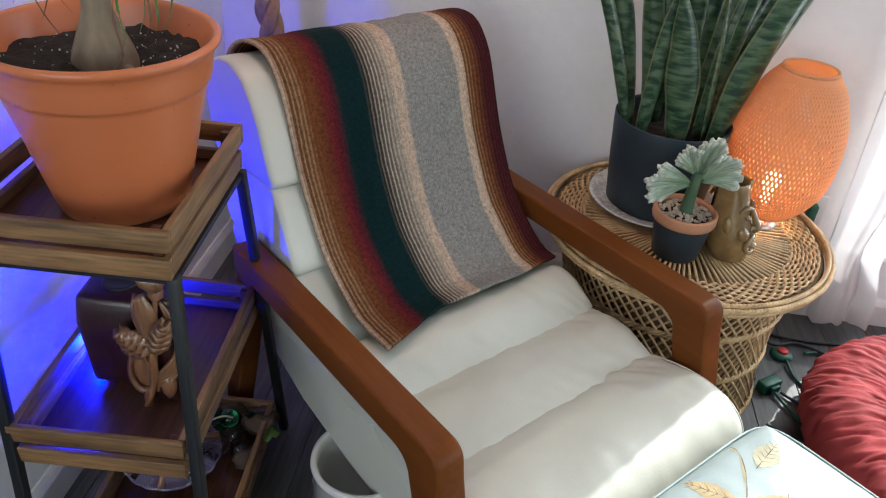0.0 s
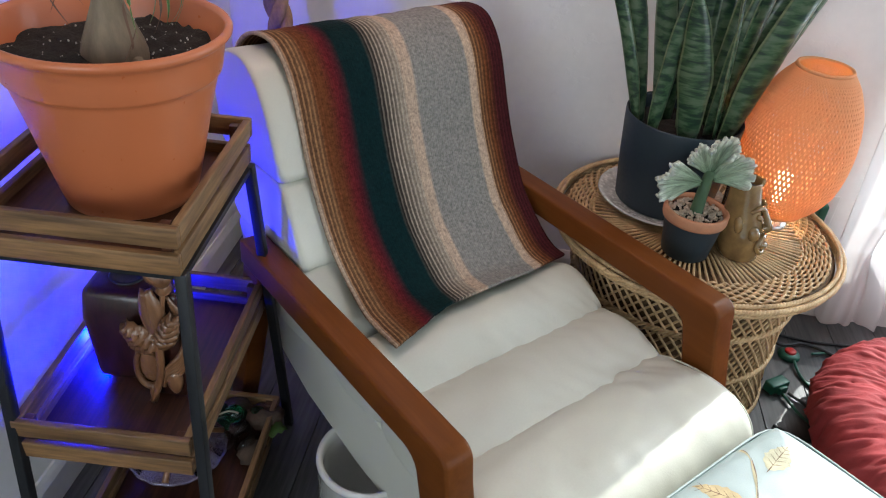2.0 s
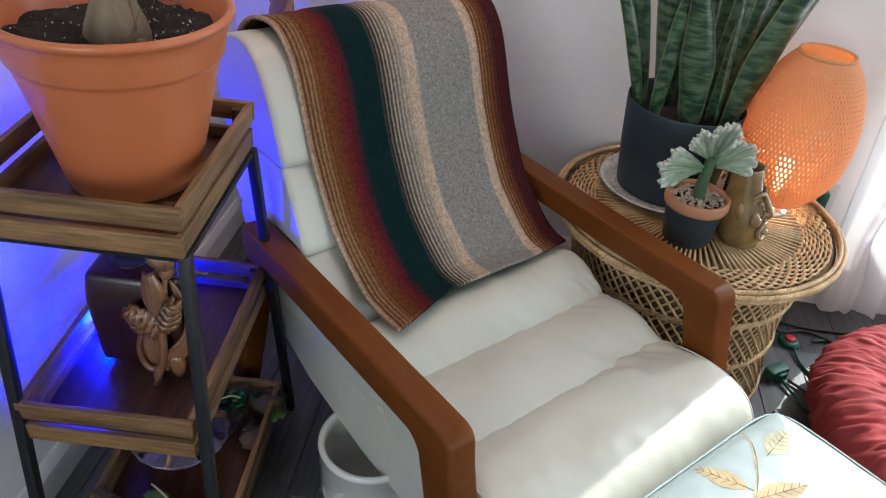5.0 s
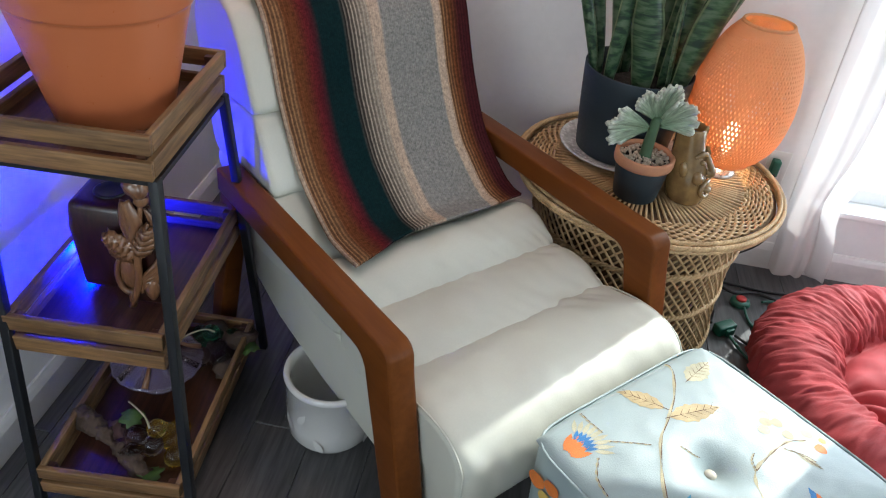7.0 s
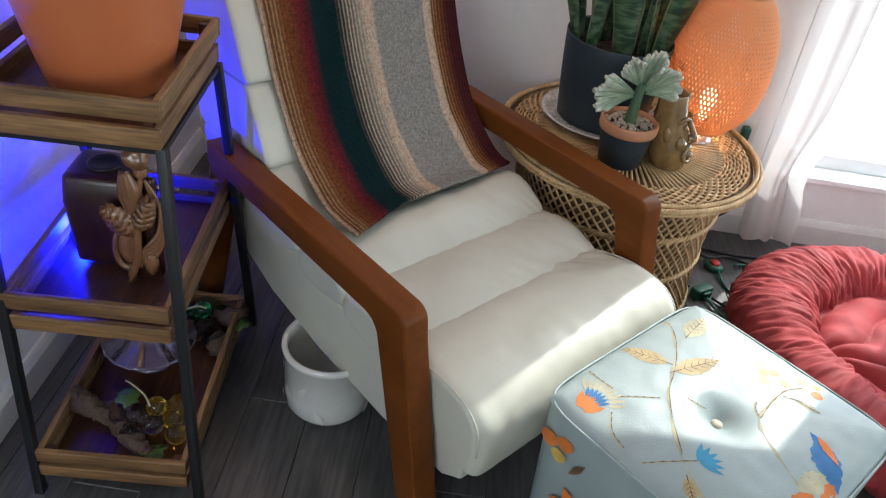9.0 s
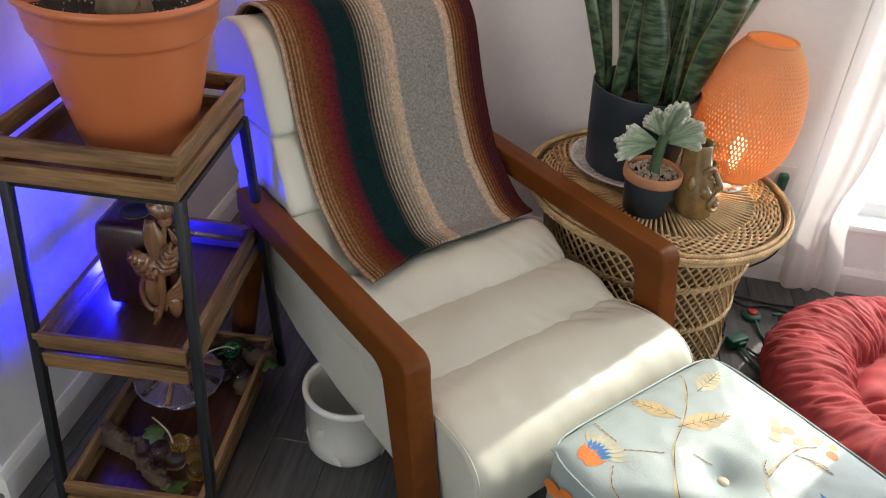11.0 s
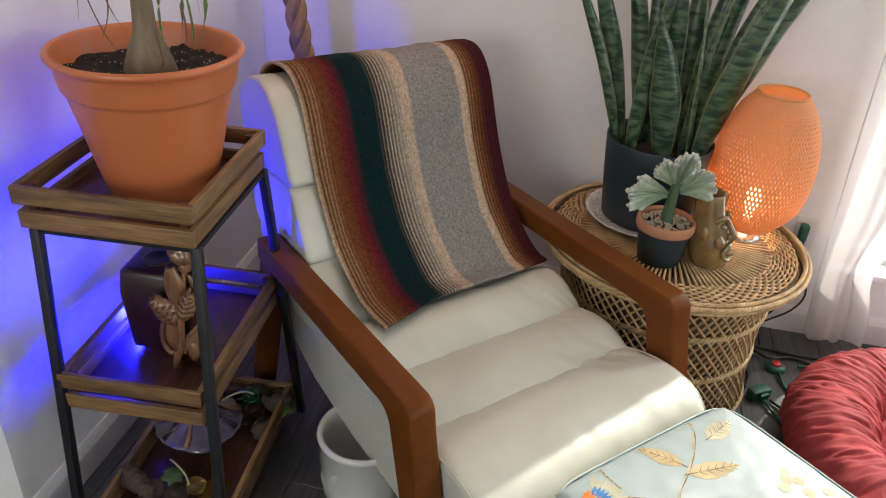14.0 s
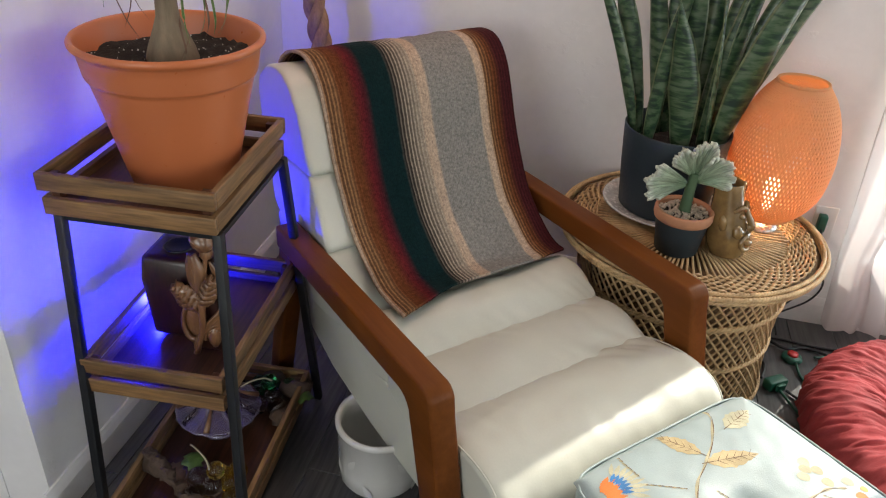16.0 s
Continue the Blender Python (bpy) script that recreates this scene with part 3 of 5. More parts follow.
# blanket over the back
fold = [(0.385, 0.474), (0.43, 0.472), (0.468, 0.486), (0.52, 0.530), (0.575, 0.590), (0.625, 0.675), (0.665, 0.755), (0.71, 0.860), (0.742, 0.910), (0.785, 0.948), (0.83, 0.957), (0.885, 0.944), (0.935, 0.905), (0.952, 0.86), (0.935, 0.74), (0.90, 0.62)]
line = spline([(0, y, z) for y, z in fold], 110)
rows = []
for r, p in enumerate(line):
    v = r / 109
    t = (line[min(109, r + 1)] - line[max(0, r - 1)]).normalized()
    out = Vector((0, -t.z, t.y))
    row = []
    for c in range(91):
        u = c / 90
        xa = 0.090 - 0.022 * min(1, v * 1.7) + 0.006 * math.sin(v * 14)
        xb = 0.634 + 0.006 * math.sin(v * 11 + 1)
        x = xa + (xb - xa) * u
        q = Vector((x, p.y, p.z))
        start = max(0.0, 1 - v / 0.10)
        q += start * Vector((0, -0.055 * max(0.0, 1 - u * 3.2) + 0.030 * max(0.0, u - 0.55), 0.004 - 0.02 * max(0, u - 0.5)))
        h = 0.0045 * noise.noise(Vector((x * 9, v * 7, 3.1))) + 0.003 * noise.noise(Vector((x * 26, v * 5, 1.0)))
        h += 0.006 * math.exp(-((u - 0.44) / 0.05) ** 2) * math.exp(-((v - 0.27) / 0.10) ** 2)
        row.append(q + out * (0.007 + h))
    rows.append(row)
blanket = part("blanket", sheet(rows), M_BLANKET)
blanket.matrix_world = CHAIR
thick(blanket, 0.007, 1.0)
tagged(blanket, "striped wool serape blanket draped over the chair back", "blanket")

# ---------------------------------------------------------------- ottoman
OTT = pose(-0.02, 0.885, 0.0, 0, 0, 46) @ pose(0.396, -0.441, 0, 0, 0, 0)
ottoman = thing("ottoman", OTT, "pale blue upholstered ottoman with floral print and centre button", "ottoman")
HX, HY, TOP = 0.257, 0.241, 0.434


def ott_top(x, y):
    """Height of the tufted top."""
    e = max(abs(x) / HX, abs(y) / HY)
    dome = 0.018 * (1 - e ** 4) - (0.010 * max(0, (e - 0.9) / 0.1) ** 2)
    r = math.hypot(x + 0.02, y)
    return TOP + dome - 0.036 * math.exp(-(r / 0.035) ** 1.5) + 0.0015 * noise.noise(Vector((x * 25, y * 25, 0)))


N = 96
rows = []
for r in range(N + 1):
    row = []
    for c in range(N + 1):
        a, b = 2 * c / N - 1, 2 * r / N - 1
        x, y = HX * a, HY * b
        k = 1 - 0.045 * (abs(a) * abs(b)) ** 4
        row.append((x * k, y * k, ott_top(x, y)))
    rows.append(row)
part("top_cushion", sheet(rows), M_OTT, ottoman)
side = bmesh.new()
rim_pts = []
for k in range(96):
    a = 2 * math.pi * k / 96
    cx, cy = math.cos(a), math.sin(a)
    s = (abs(cx) ** 9 + abs(cy) ** 9) ** (-1 / 9)
    rim_pts.append((HX * cx * s, HY * cy * s))
levels = [(TOP - 0.008, 1.0), (TOP - 0.03, 1.008), (TOP - 0.10, 1.0), (0.25, 0.985), (0.12, 0.965), (0.03, 0.955)]
prev = None
for z, k in levels:
    ring = [side.verts.new((x * k, y * k, z)) for x, y in rim_pts]
    if prev:
        for j in range(96):
            side.faces.new((prev[j], ring[j], ring[(j + 1) % 96], prev[(j + 1) % 96]))
    prev = ring
bmesh.ops.recalc_face_normals(side, faces=side.faces)
part("side_cover", side, M_OTT, ottoman)
part("base", box(-HX * 0.9, HX * 0.9, -HY * 0.9, HY * 0.9, 0.0, 0.032, 0.004), M_STEEL, ottoman)
part("piping", tube([(x * 1.004, y * 1.004, TOP - 0.007) for x, y in rim_pts], 0.0026, 8, closed=True), M_OTT, ottoman, "pale piped seam")
part("button", lathe([(0, 0.010), (0.006, 0.0095), (0.011, 0.006), (0.0125, 0.0), (0.011, -0.004)], 24), M_CREAM, ottoman).location = (-0.02, 0, ott_top(-0.02, 0) + 0.002)

P_GOLD = surf("print_gold", (0.50, 0.39, 0.20), 0.65, 0.3, 20, 340, 0.3)
P_TAN = surf("print_tan", (0.46, 0.41, 0.25), 0.65, 0.3, 20, 340, 0.3)
P_BROWN = surf("print_brown", (0.16, 0.09, 0.045), 0.65, 0.3, 20, 340, 0.3)
P_ORANGE = surf("print_orange", (0.72, 0.20, 0.035), 0.65, 0.3, 20, 340, 0.3)
P_BLUE = surf("print_blue", (0.03, 0.19, 0.46), 0.65, 0.3, 20, 340, 0.3)
P_SKY = surf("print_sky", (0.05, 0.33, 0.55), 0.65, 0.3, 20, 340, 0.3)
P_YELLOW = surf("print_yellow", (0.66, 0.44, 0.10), 0.65, 0.3, 20, 340, 0.3)
P_PALE = surf("print_pale", (0.52, 0.49, 0.33), 0.65, 0.3, 20, 340, 0.3)


def on_top(x, y):
    x, y = 1.04 * x, 1.05 * y
    return Vector((x, y, ott_top(x, y) + 0.0005))


def on_side(x, z):
    """The side that faces away from the chair's right arm: x runs along its width."""
    return Vector((-HX * 1.012 - 0.001, 1.05 * x, z))


def stroke(points, width, place, steps=26):
    """A flat ribbon laid on the cloth."""
    pts = spline([(a, b, 0) for a, b in points], steps)
    bm = bmesh.new()
    rows = []
    for k, p in enumerate(pts):
        d = (pts[min(steps - 1, k + 1)] - pts[max(0, k - 1)]).normalized()
        n = Vector((-d.y, d.x, 0)) * width * (0.6 + 0.4 * math.sin(k * 0.9)) / 2
        rows.append([bm.verts.new(place(p.x + n.x, p.y + n.y)), bm.verts.new(place(p.x - n.x, p.y - n.y))])
    for a, b in zip(rows, rows[1:]):
        bm.faces.new((a[0], a[1], b[1], b[0]))
    return bm


def petal(cx, cy, length, width, turn, place, n=14, blunt=0.8):
    """A leaf shape laid on the cloth."""
    ca, sa = math.cos(radians(turn)), math.sin(radians(turn))
    bm = bmesh.new()
    rows = []
    for k in range(n + 1):
        u = k / n
        w = width / 2 * max(0.02, math.sin(math.pi * u ** blunt)) * (1 + 0.12 * math.sin(k * 2.4))
        row = []
        for s in (-1, 0, 1):
            x, y = (u - 0.5) * length, s * w
            row.append(bm.verts.new(place(cx + ca * x - sa * y, cy + sa * x + ca * y)))
        rows.append(row)
    for a, b in zip(rows, rows[1:]):
        for i in (0, 1):
            bm.faces.new((a[i], a[i + 1], b[i + 1], b[i]))
    return bm


def leaf_print(cx, cy, length, width, turn, fill, place):
    part("print_leaf", petal(cx, cy, length, width, turn, place), fill, ottoman)
    up = lambda a, b: place(a, b) + (Vector((0, 0, 0.0003)) if place is on_top else Vector((-0.0008, 0, 0)))
    ca, sa = math.cos(radians(turn)), math.sin(radians(turn))
    veins = [stroke([(cx - ca * length * 0.6, cy - sa * length * 0.6), (cx, cy), (cx + ca * length * 0.45, cy + sa * length * 0.45)], 0.0020, up, 16)]
    for k in range(-2, 3):
        bx, by = cx + ca * length * 0.15 * k, cy + sa * length * 0.15 * k
        for s in (-1, 1):
            ex, ey = bx + ca * length * 0.13 - s * sa * width * 0.32, by + sa * length * 0.13 + s * ca * width * 0.32
            veins.append(stroke([(bx, by), ((bx + ex) / 2, (by + ey) / 2), (ex, ey)], 0.0011, up, 6))
    part("print_vein", merge(*veins), P_BROWN, ottoman)


def dot(cx, cy, r, fill, place):
    bm = bmesh.new()
    mid = bm.verts.new(place(cx, cy))
    ring = [bm.verts.new(place(cx + r * math.cos(a), cy + r * (0.9 + 0.1 * math.sin(3 * a)) * math.sin(a))) for a in [2 * math.pi * k / 18 for k in range(18)]]
    for k in range(18):
        bm.faces.new((mid, ring[k], ring[(k + 1) % 18]))
    part("print_berry", bm, fill, ottoman)


STEMS = [
    [(0.118, 0.222), (0.105, 0.194), (0.058, 0.153), (-0.002, 0.117), (-0.054, 0.092), (-0.105, 0.050), (-0.160, -0.010), (-0.205, -0.09), (-0.222, -0.14)],
    [(-0.132, 0.216), (-0.138, 0.185), (-0.140, 0.156)], [(-0.145, 0.135), (-0.115, 0.113), (-0.086, 0.090)], [(-0.185, 0.122), (-0.215, 0.095), (-0.226, 0.060)],
    [(0.178, -0.055), (0.140, -0.040), (0.085, -0.040), (0.031, -0.048), (-0.005, -0.085), (-0.045, -0.165)], [(-0.226, 0.022), (-0.19, -0.004), (-0.150, -0.034)], [(-0.04, 0.06), (-0.03, 0.04), (-0.02, 0.03)],
    [(0.12, -0.045), (0.14, -0.075), (0.145, -0.095)], [(0.031, -0.048), (0.045, -0.030), (0.062, -0.022)],
]
for k, pts in enumerate(STEMS):
    part("print_stem", stroke(pts, 0.0068 if k in (0, 4) else 0.0042, on_top, 44), P_TAN, ottoman)
    part("print_shade", stroke([(x + 0.0022, y - 0.001) for x, y in pts[: max(3, len(pts) - 2)]], 0.0020, lambda a, b: on_top(a, b) + Vector((0, 0, 0.0003)), 40), P_BROWN, ottoman)
leaf_print(-0.010, 0.178, 0.092, 0.040, 112, P_GOLD, on_top)
leaf_print(0.050, 0.097, 0.110, 0.042, -18, P_GOLD, on_top)
leaf_print(0.150, 0.166, 0.085, 0.044, 8, P_PALE, on_top)
leaf_print(-0.205, -0.062, 0.05, 0.024, 230, P_GOLD, on_top)
leaf_print(0.138, -0.088, 0.05, 0.014, 280, P_PALE, on_top)
for n, (x, y) in enumerate(((0.164, 0.025), (0.168, -0.001), (0.129, 0.001), (0.159, -0.030), (0.198, -0.046), (0.150, 0.012))):
    dot(x, y, 0.0125, (P_PALE, P_TAN)[n % 2], on_top)
dot(0.210, -0.072, 0.008, P_YELLOW, on_top)
dot(0.186, -0.082, 0.0125, P_ORANGE, on_top)
for k in range(9):
    a = radians(-42 + 84 * k / 8)
    part("print_petal", petal(-0.215 + 0.066 * math.cos(a), 0.160 + 0.056 * math.sin(a), 0.036, 0.0085, math.degrees(a), on_top), P_PALE, ottoman)
    if k % 8:
        part("print_petal", petal(-0.215 + 0.040 * math.cos(a), 0.160 + 0.036 * math.sin(a), 0.026, 0.0072, math.degrees(a), on_top), P_BLUE, ottoman)
for k in range(5):
    a = radians(-40 + 20 * k)
    part("print_petal", petal(-0.218 + 0.020 * math.cos(a), 0.160 + 0.026 * math.sin(a), 0.040, 0.0125, math.degrees(a) * 0.7, on_top), P_ORANGE, ottoman)
for k in range(6):
    a = radians(-75 + 20 * k)
    part("print_petal", petal(-0.148 + 0.022 * math.cos(a), -0.036 + 0.024 * math.sin(a), 0.042, 0.011, math.degrees(a), on_top), P_SKY, ottoman)
part("print_petal", petal(0.042, -0.176, 0.105, 0.052, 228, on_top), P_BLUE, ottoman)
part("print_petal", petal(0.074, -0.140, 0.045, 0.018, 70, on_top), P_BLUE, ottoman)
part("print_petal", petal(0.070, -0.162, 0.062, 0.016, 245, lambda a, b: on_top(a, b) + Vector((0, 0, 0.0008))), P_ORANGE, ottoman)
part("print_petal", petal(-0.020, -0.178, 0.075, 0.040, 170, on_top), P_PALE, ottoman)
part("print_petal", petal(-0.080, -0.186, 0.085, 0.034, 175, on_top), P_ORANGE, ottoman)
part("print_petal", petal(-0.020, -0.208, 0.080, 0.024, 195, on_top), P_ORANGE, ottoman)
part("print_petal", petal(-0.158, -0.158, 0.075, 0.026, 135, on_top), P_BLUE, ottoman)
for n, (y, z, r, m) in enumerate(((0.185, 0.36, 0.020, P_ORANGE), (0.150, 0.372, 0.018, P_ORANGE), (0.158, 0.335, 0.017, P_YELLOW), (0.10, 0.19, 0.022, P_YELLOW))):
    dot(y, z, r, m, on_side)
for k in range(7):
    part("print_petal", petal(0.085 + 0.03 * math.cos(k * 0.9), 0.22 + 0.03 * math.sin(k * 0.9), 0.075, 0.042, k * 51.6, on_side), P_ORANGE, ottoman)
dot(0.085, 0.22, 0.016, P_GOLD, lambda a, b: on_side(a, b) + Vector((-0.0012, 0, 0)))
leaf_print(-0.02, 0.30, 0.10, 0.036, 250, P_GOLD, on_side)
leaf_print(-0.10, 0.28, 0.09, 0.032, 290, P_TAN, on_side)
leaf_print(0.115, 0.335, 0.05, 0.014, 300, P_BROWN, on_side)

# ---------------------------------------------------------------- plant stand
stand = thing("plant_stand", pose(0, 0, 0), "three-tier plant stand of slatted wood trays on black steel legs", "plant stand")
TIERS = [  # front right corner, width, depth, bottom and top
    ((-0.494, 0.910), 0.346, 0.390, 0.797, 0.886),
    ((-0.490, 0.860), 0.309, 0.478, 0.400, 0.484),
    ((-0.462, 0.796), 0.304, 0.550, 0.048, 0.122),
]
for (cx, cy), wide, deep, z0, z1 in TIERS:
    tray = new("tray")
    tray.parent = stand
    tray.matrix_basis = pose(cx, cy, 0, 0, 0, 4.2)
    h = (z1 - z0) * 0.405
    gap = (z1 - z0) - 2 * h
    part("tray_floor", box(-wide + 0.012, -0.012, 0.012, deep - 0.012, z0 + 0.004, z0 + 0.016, 0.001), M_BOARD, tray)
    for k, za in enumerate((z0, z0 + h + gap)):
        inset = 0.004 * k if z0 > 0.7 else 0.0
        part("slat", box(-wide - inset, inset, -inset, 0.013 - inset, za, za + h, 0.002), M_SLAT, tray)
        part("slat", box(-wide - inset, inset, deep - 0.013 + inset, deep + inset, za, za + h, 0.002), M_SLAT, tray)
        part("slat", box(-0.013 + inset, inset, 0.0135 - inset, deep - 0.0135 + inset, za, za + h, 0.002), M_SLATY, tray)
        part("slat", box(-wide - inset, -wide + 0.013 - inset, 0.0135 - inset, deep - 0.0135 + inset, za, za + h, 0.002), M_SLATY, tray)
    for x in (-wide + 0.022, -0.022):
        for y in (0.022, deep - 0.022):
            part("corner_block", box(x - 0.008, x + 0.008, y - 0.008, y + 0.008, z0 + 0.017, z1 - 0.006, 0.001), M_BOARD, tray)


def leg(top, foot):
    bm = bmesh.new()
    a, b = Vector(top), Vector(foot)
    s = 0.0095
    lower = [bm.verts.new((b.x + dx * s, b.y + dy * s, b.z)) for dx, dy in ((-1, -1), (1, -1), (1, 1), (-1, 1))]
    upper = [bm.verts.new((a.x + dx * s, a.y + dy * s, a.z)) for dx, dy in ((-1, -1), (1, -1), (1, 1), (-1, 1))]
    for k in range(4):
        bm.faces.new((lower[k], lower[(k + 1) % 4], upper[(k + 1) % 4], upper[k]))
    bm.faces.new(lower[::-1])
    bm.faces.new(upper)
    part("leg", bevel(bm, 0.002), M_STEEL, stand)


TOPS = [(-0.498, 0.925, 0.796), (-0.820, 0.902, 0.796), (-0.522, 1.282, 0.796), (-0.848, 1.258, 0.796)]
FEET = [(-0.436, 0.790, 0.0), (-0.770, 0.768, 0.0), (-0.490, 1.372, 0.0), (-0.812, 1.350, 0.0)]
for a, b in zip(TOPS, FEET):
    leg(a, b)
for a, b in ((0, 1), (1, 3), (3, 2), (2, 0)):
    p, q = Vector(TOPS[a]), Vector(TOPS[b])
    part("rail", tube([p + Vector((0, 0, -0.008)), q + Vector((0, 0, -0.008))], 0.0075, 4), M_STEEL, stand, smooth=False)

# terracotta pot and palm
POT = (-0.662, 1.105, 0.8135)
pot = thing("plant_pot", pose(*POT) @ Matrix.Diagonal((0.945, 0.945, 1.045, 1.0)), "large orange terracotta-coloured plastic pot on the stand", "plant pot")
part("body", lathe([(0, 0.0), (0.105, 0.0), (0.113, 0.005), (0.121, 0.03), (0.141, 0.11), (0.1475, 0.137), (0.154, 0.163), (0.1605, 0.187), (0.1655, 0.205), (0.1670, 0.2110), (0.1700, 0.2140), (0.1730, 0.2165), (0.1745, 0.2200), (0.1795, 0.248), (0.1825, 0.264), (0.1865, 0.268), (0.1915, 0.271), (0.1945, 0.275), (0.1948, 0.279), (0.1925, 0.283), (0.188, 0.285), (0.183, 0.283), (0.180, 0.276), (0.171, 0.255), (0.158, 0.22), (0.112, 0.05), (0, 0.05)], 96), M_TERRA, pot)
soil = lathe([(0, 0.245)] + [(0.1675 * k / 16, 0.245) for k in range(1, 17)], 80)
for v in soil.verts:
    v.co.z += 0.010 * noise.noise(v.co * 24) + 0.006 * noise.noise(v.co * 70) - 0.004
part("soil", soil, M_SOIL, pot, "dark potting soil with white perlite specks")
specks = bmesh.new()
rng = random.Random(4)
for k in range(170):
    a, r = rng.uniform(0, 6.28), 0.157 * math.sqrt(rng.random())
    s = rng.uniform(0.0008, 0.0022)
    p = Vector((r * math.cos(a), r * math.sin(a), 0))
    p.z = 0.245 + 0.010 * noise.noise(Vector((p.x, p.y, 0.245)) * 24) + 0.006 * noise.noise(Vector((p.x, p.y, 0.245)) * 70) - 0.003
    bmesh.ops.create_icosphere(specks, subdivisions=1, radius=s, matrix=Matrix.Translation(p))
tagged(part("perlite", specks, M_PERLITE, pot), kind="stuff")
palm = thing("ponytail_palm", pose(POT[0] + 0.010, POT[1] - 0.012, POT[2] + 0.246) @ Matrix.Diagonal((0.84, 0.84, 1.0, 1.0)), "ponytail palm with swollen grey-brown base and drooping leaves", "potted plant")
part("trunk", lathe([(0.058, -0.02), (0.060, -0.002), (0.059, 0.010), (0.053, 0.028), (0.043, 0.050), (0.033, 0.072), (0.0255, 0.090), (0.0235, 0.12), (0.021, 0.18), (0.018, 0.26), (0.014, 0.36), (0, 0.38)], 48, lambda u, z: 1 + 0.035 * math.sin(u * 6.28 * 11 + z * 25) * 0.6 + 0.035 * math.sin(u * 6.28 * 3 + 1)), M_TRUNK, palm)
part("offset_bulb", ball(0.017, (0.052, -0.02, -0.002), (1.1, 1, 0.9), 0.3, 2), M_TRUNK, palm)
rng = random.Random(11)


def strap(points, width, name, material, parent, cup=0.25, steps=30):
    """A long leaf along points, creased along its middle."""
    pts = spline(points, steps)
    rows = []
    for k, p in enumerate(pts):
        u = k / (steps - 1)
        d = (pts[min(steps - 1, k + 1)] - pts[max(0, k - 1)]).normalized()
        s = d.cross(Vector((0, 0, 1)))
        s = s.normalized() if s.length > 1e-3 else Vector((1, 0, 0))
        n = s.cross(d)
        w = width / 2 * min(1, 0.4 + 3 * u) * max(0.05, 1 - u ** 3)
        rows.append([p - s * w + n * w * cup, p, p + s * w + n * w * cup])
    return part(name, sheet(rows), material, parent)


for k in range(30):
    a = rng.uniform(0, 6.28)
    reach, rise, drop = rng.uniform(0.10, 0.24), rng.uniform(0.03, 0.12), rng.uniform(0.02, 0.20)
    h = rng.uniform(0.30, 0.37)
    c, s = math.cos(a), math.sin(a)
    strap([(0.012 * c, 0.012 * s, h), (reach * 0.35 * c, reach * 0.35 * s, h + rise), (reach * 0.75 * c, reach * 0.75 * s, h + rise * 0.5), (reach * c, reach * s, h - drop)], rng.uniform(0.008, 0.014), "leaf", M_PALM, palm)
for pts, width in (
    ([(0.02, 0.0, 0.30), (0.045, -0.02, 0.24), (0.060, -0.03, 0.16), (0.058, -0.03, 0.09), (0.066, -0.03, 0.045)], 0.011),
    ([(0.02, 0.0, 0.31), (0.07, 0.02, 0.25), (0.085, 0.02, 0.16), (0.082, 0.02, 0.09), (0.070, 0.01, 0.055)], 0.014),
    ([(0.02, 0.02, 0.31), (0.09, 0.04, 0.24), (0.125, 0.05, 0.15), (0.120, 0.04, 0.085), (0.095, 0.03, 0.05)], 0.013),
    ([(0.02, 0.02, 0.30), (0.06, 0.05, 0.22), (0.075, 0.06, 0.14), (0.090, 0.05, 0.08), (0.088, 0.04, 0.05)], 0.009),
    ([(0.01, 0.02, 0.30), (0.08, 0.01, 0.26), (0.140, 0.02, 0.18), (0.135, 0.02, 0.10), (0.118, 0.01, 0.06)], 0.010),
):
    strap(pts, width, "leaf", M_PALM, palm)
for pts, width in (
    ([(-0.02, 0.0, 0.30), (-0.075, 0.0, 0.20), (-0.085, 0.0, 0.11), (-0.115, 0.005, 0.055)], 0.007),
    ([(-0.15, 0.0, 0.30), (-0.140, 0.0, 0.16), (-0.110, 0.0, 0.08), (-0.070, -0.01, 0.040)], 0.0055),
    ([(-0.06, 0.01, 0.28), (-0.10, 0.01, 0.17), (-0.075, 0.0, 0.11), (-0.045, 0.0, 0.075)], 0.004),
    ([(0.066, -0.030, 0.06), (0.045, -0.052, 0.012), (0.0, -0.058, 0.010), (-0.05, -0.048, 0.016)], 0.0045),
    ([(0.058, -0.03, 0.14), (0.050, -0.035, 0.085), (0.060, -0.04, 0.035), (0.052, -0.045, 0.012)], 0.006),
    ([(0.085, 0.02, 0.13), (0.095, 0.01, 0.08), (0.082, 0.0, 0.045)], 0.005),
):
    strap(pts, width, "dry_leaf", M_DRYLEAF, palm)

# carved wooden piece on the middle tray
carving = thing("carved_vase", pose(-0.672, 1.035, 0.4245, 0, 0, 4), "dark wooden block vase with a carved leaf and flower relief", "carving")
part("block", merge(prism([(0.0, 0.0), (0.10, 0.0), (0.115, 0.17), (0.105, 0.215), (-0.005, 0.215), (-0.02, 0.16)], -0.078, 0.046, 0.014, 3)), M_DARKWOOD, carving)
part("opening", lathe([(0, 0.0), (0.030, 0.0), (0.034, 0.006), (0.030, 0.008), (0.022, 0.003), (0, 0.002)], 32), M_STEEL, carving).matrix_basis = pose(-0.012, 0.05, 0.213)


def carved(name, points, radius, flat=0.6):
    bm = tube(spline(points, 26), radius, 10)
    part(name, bm, M_CARVED, carving)


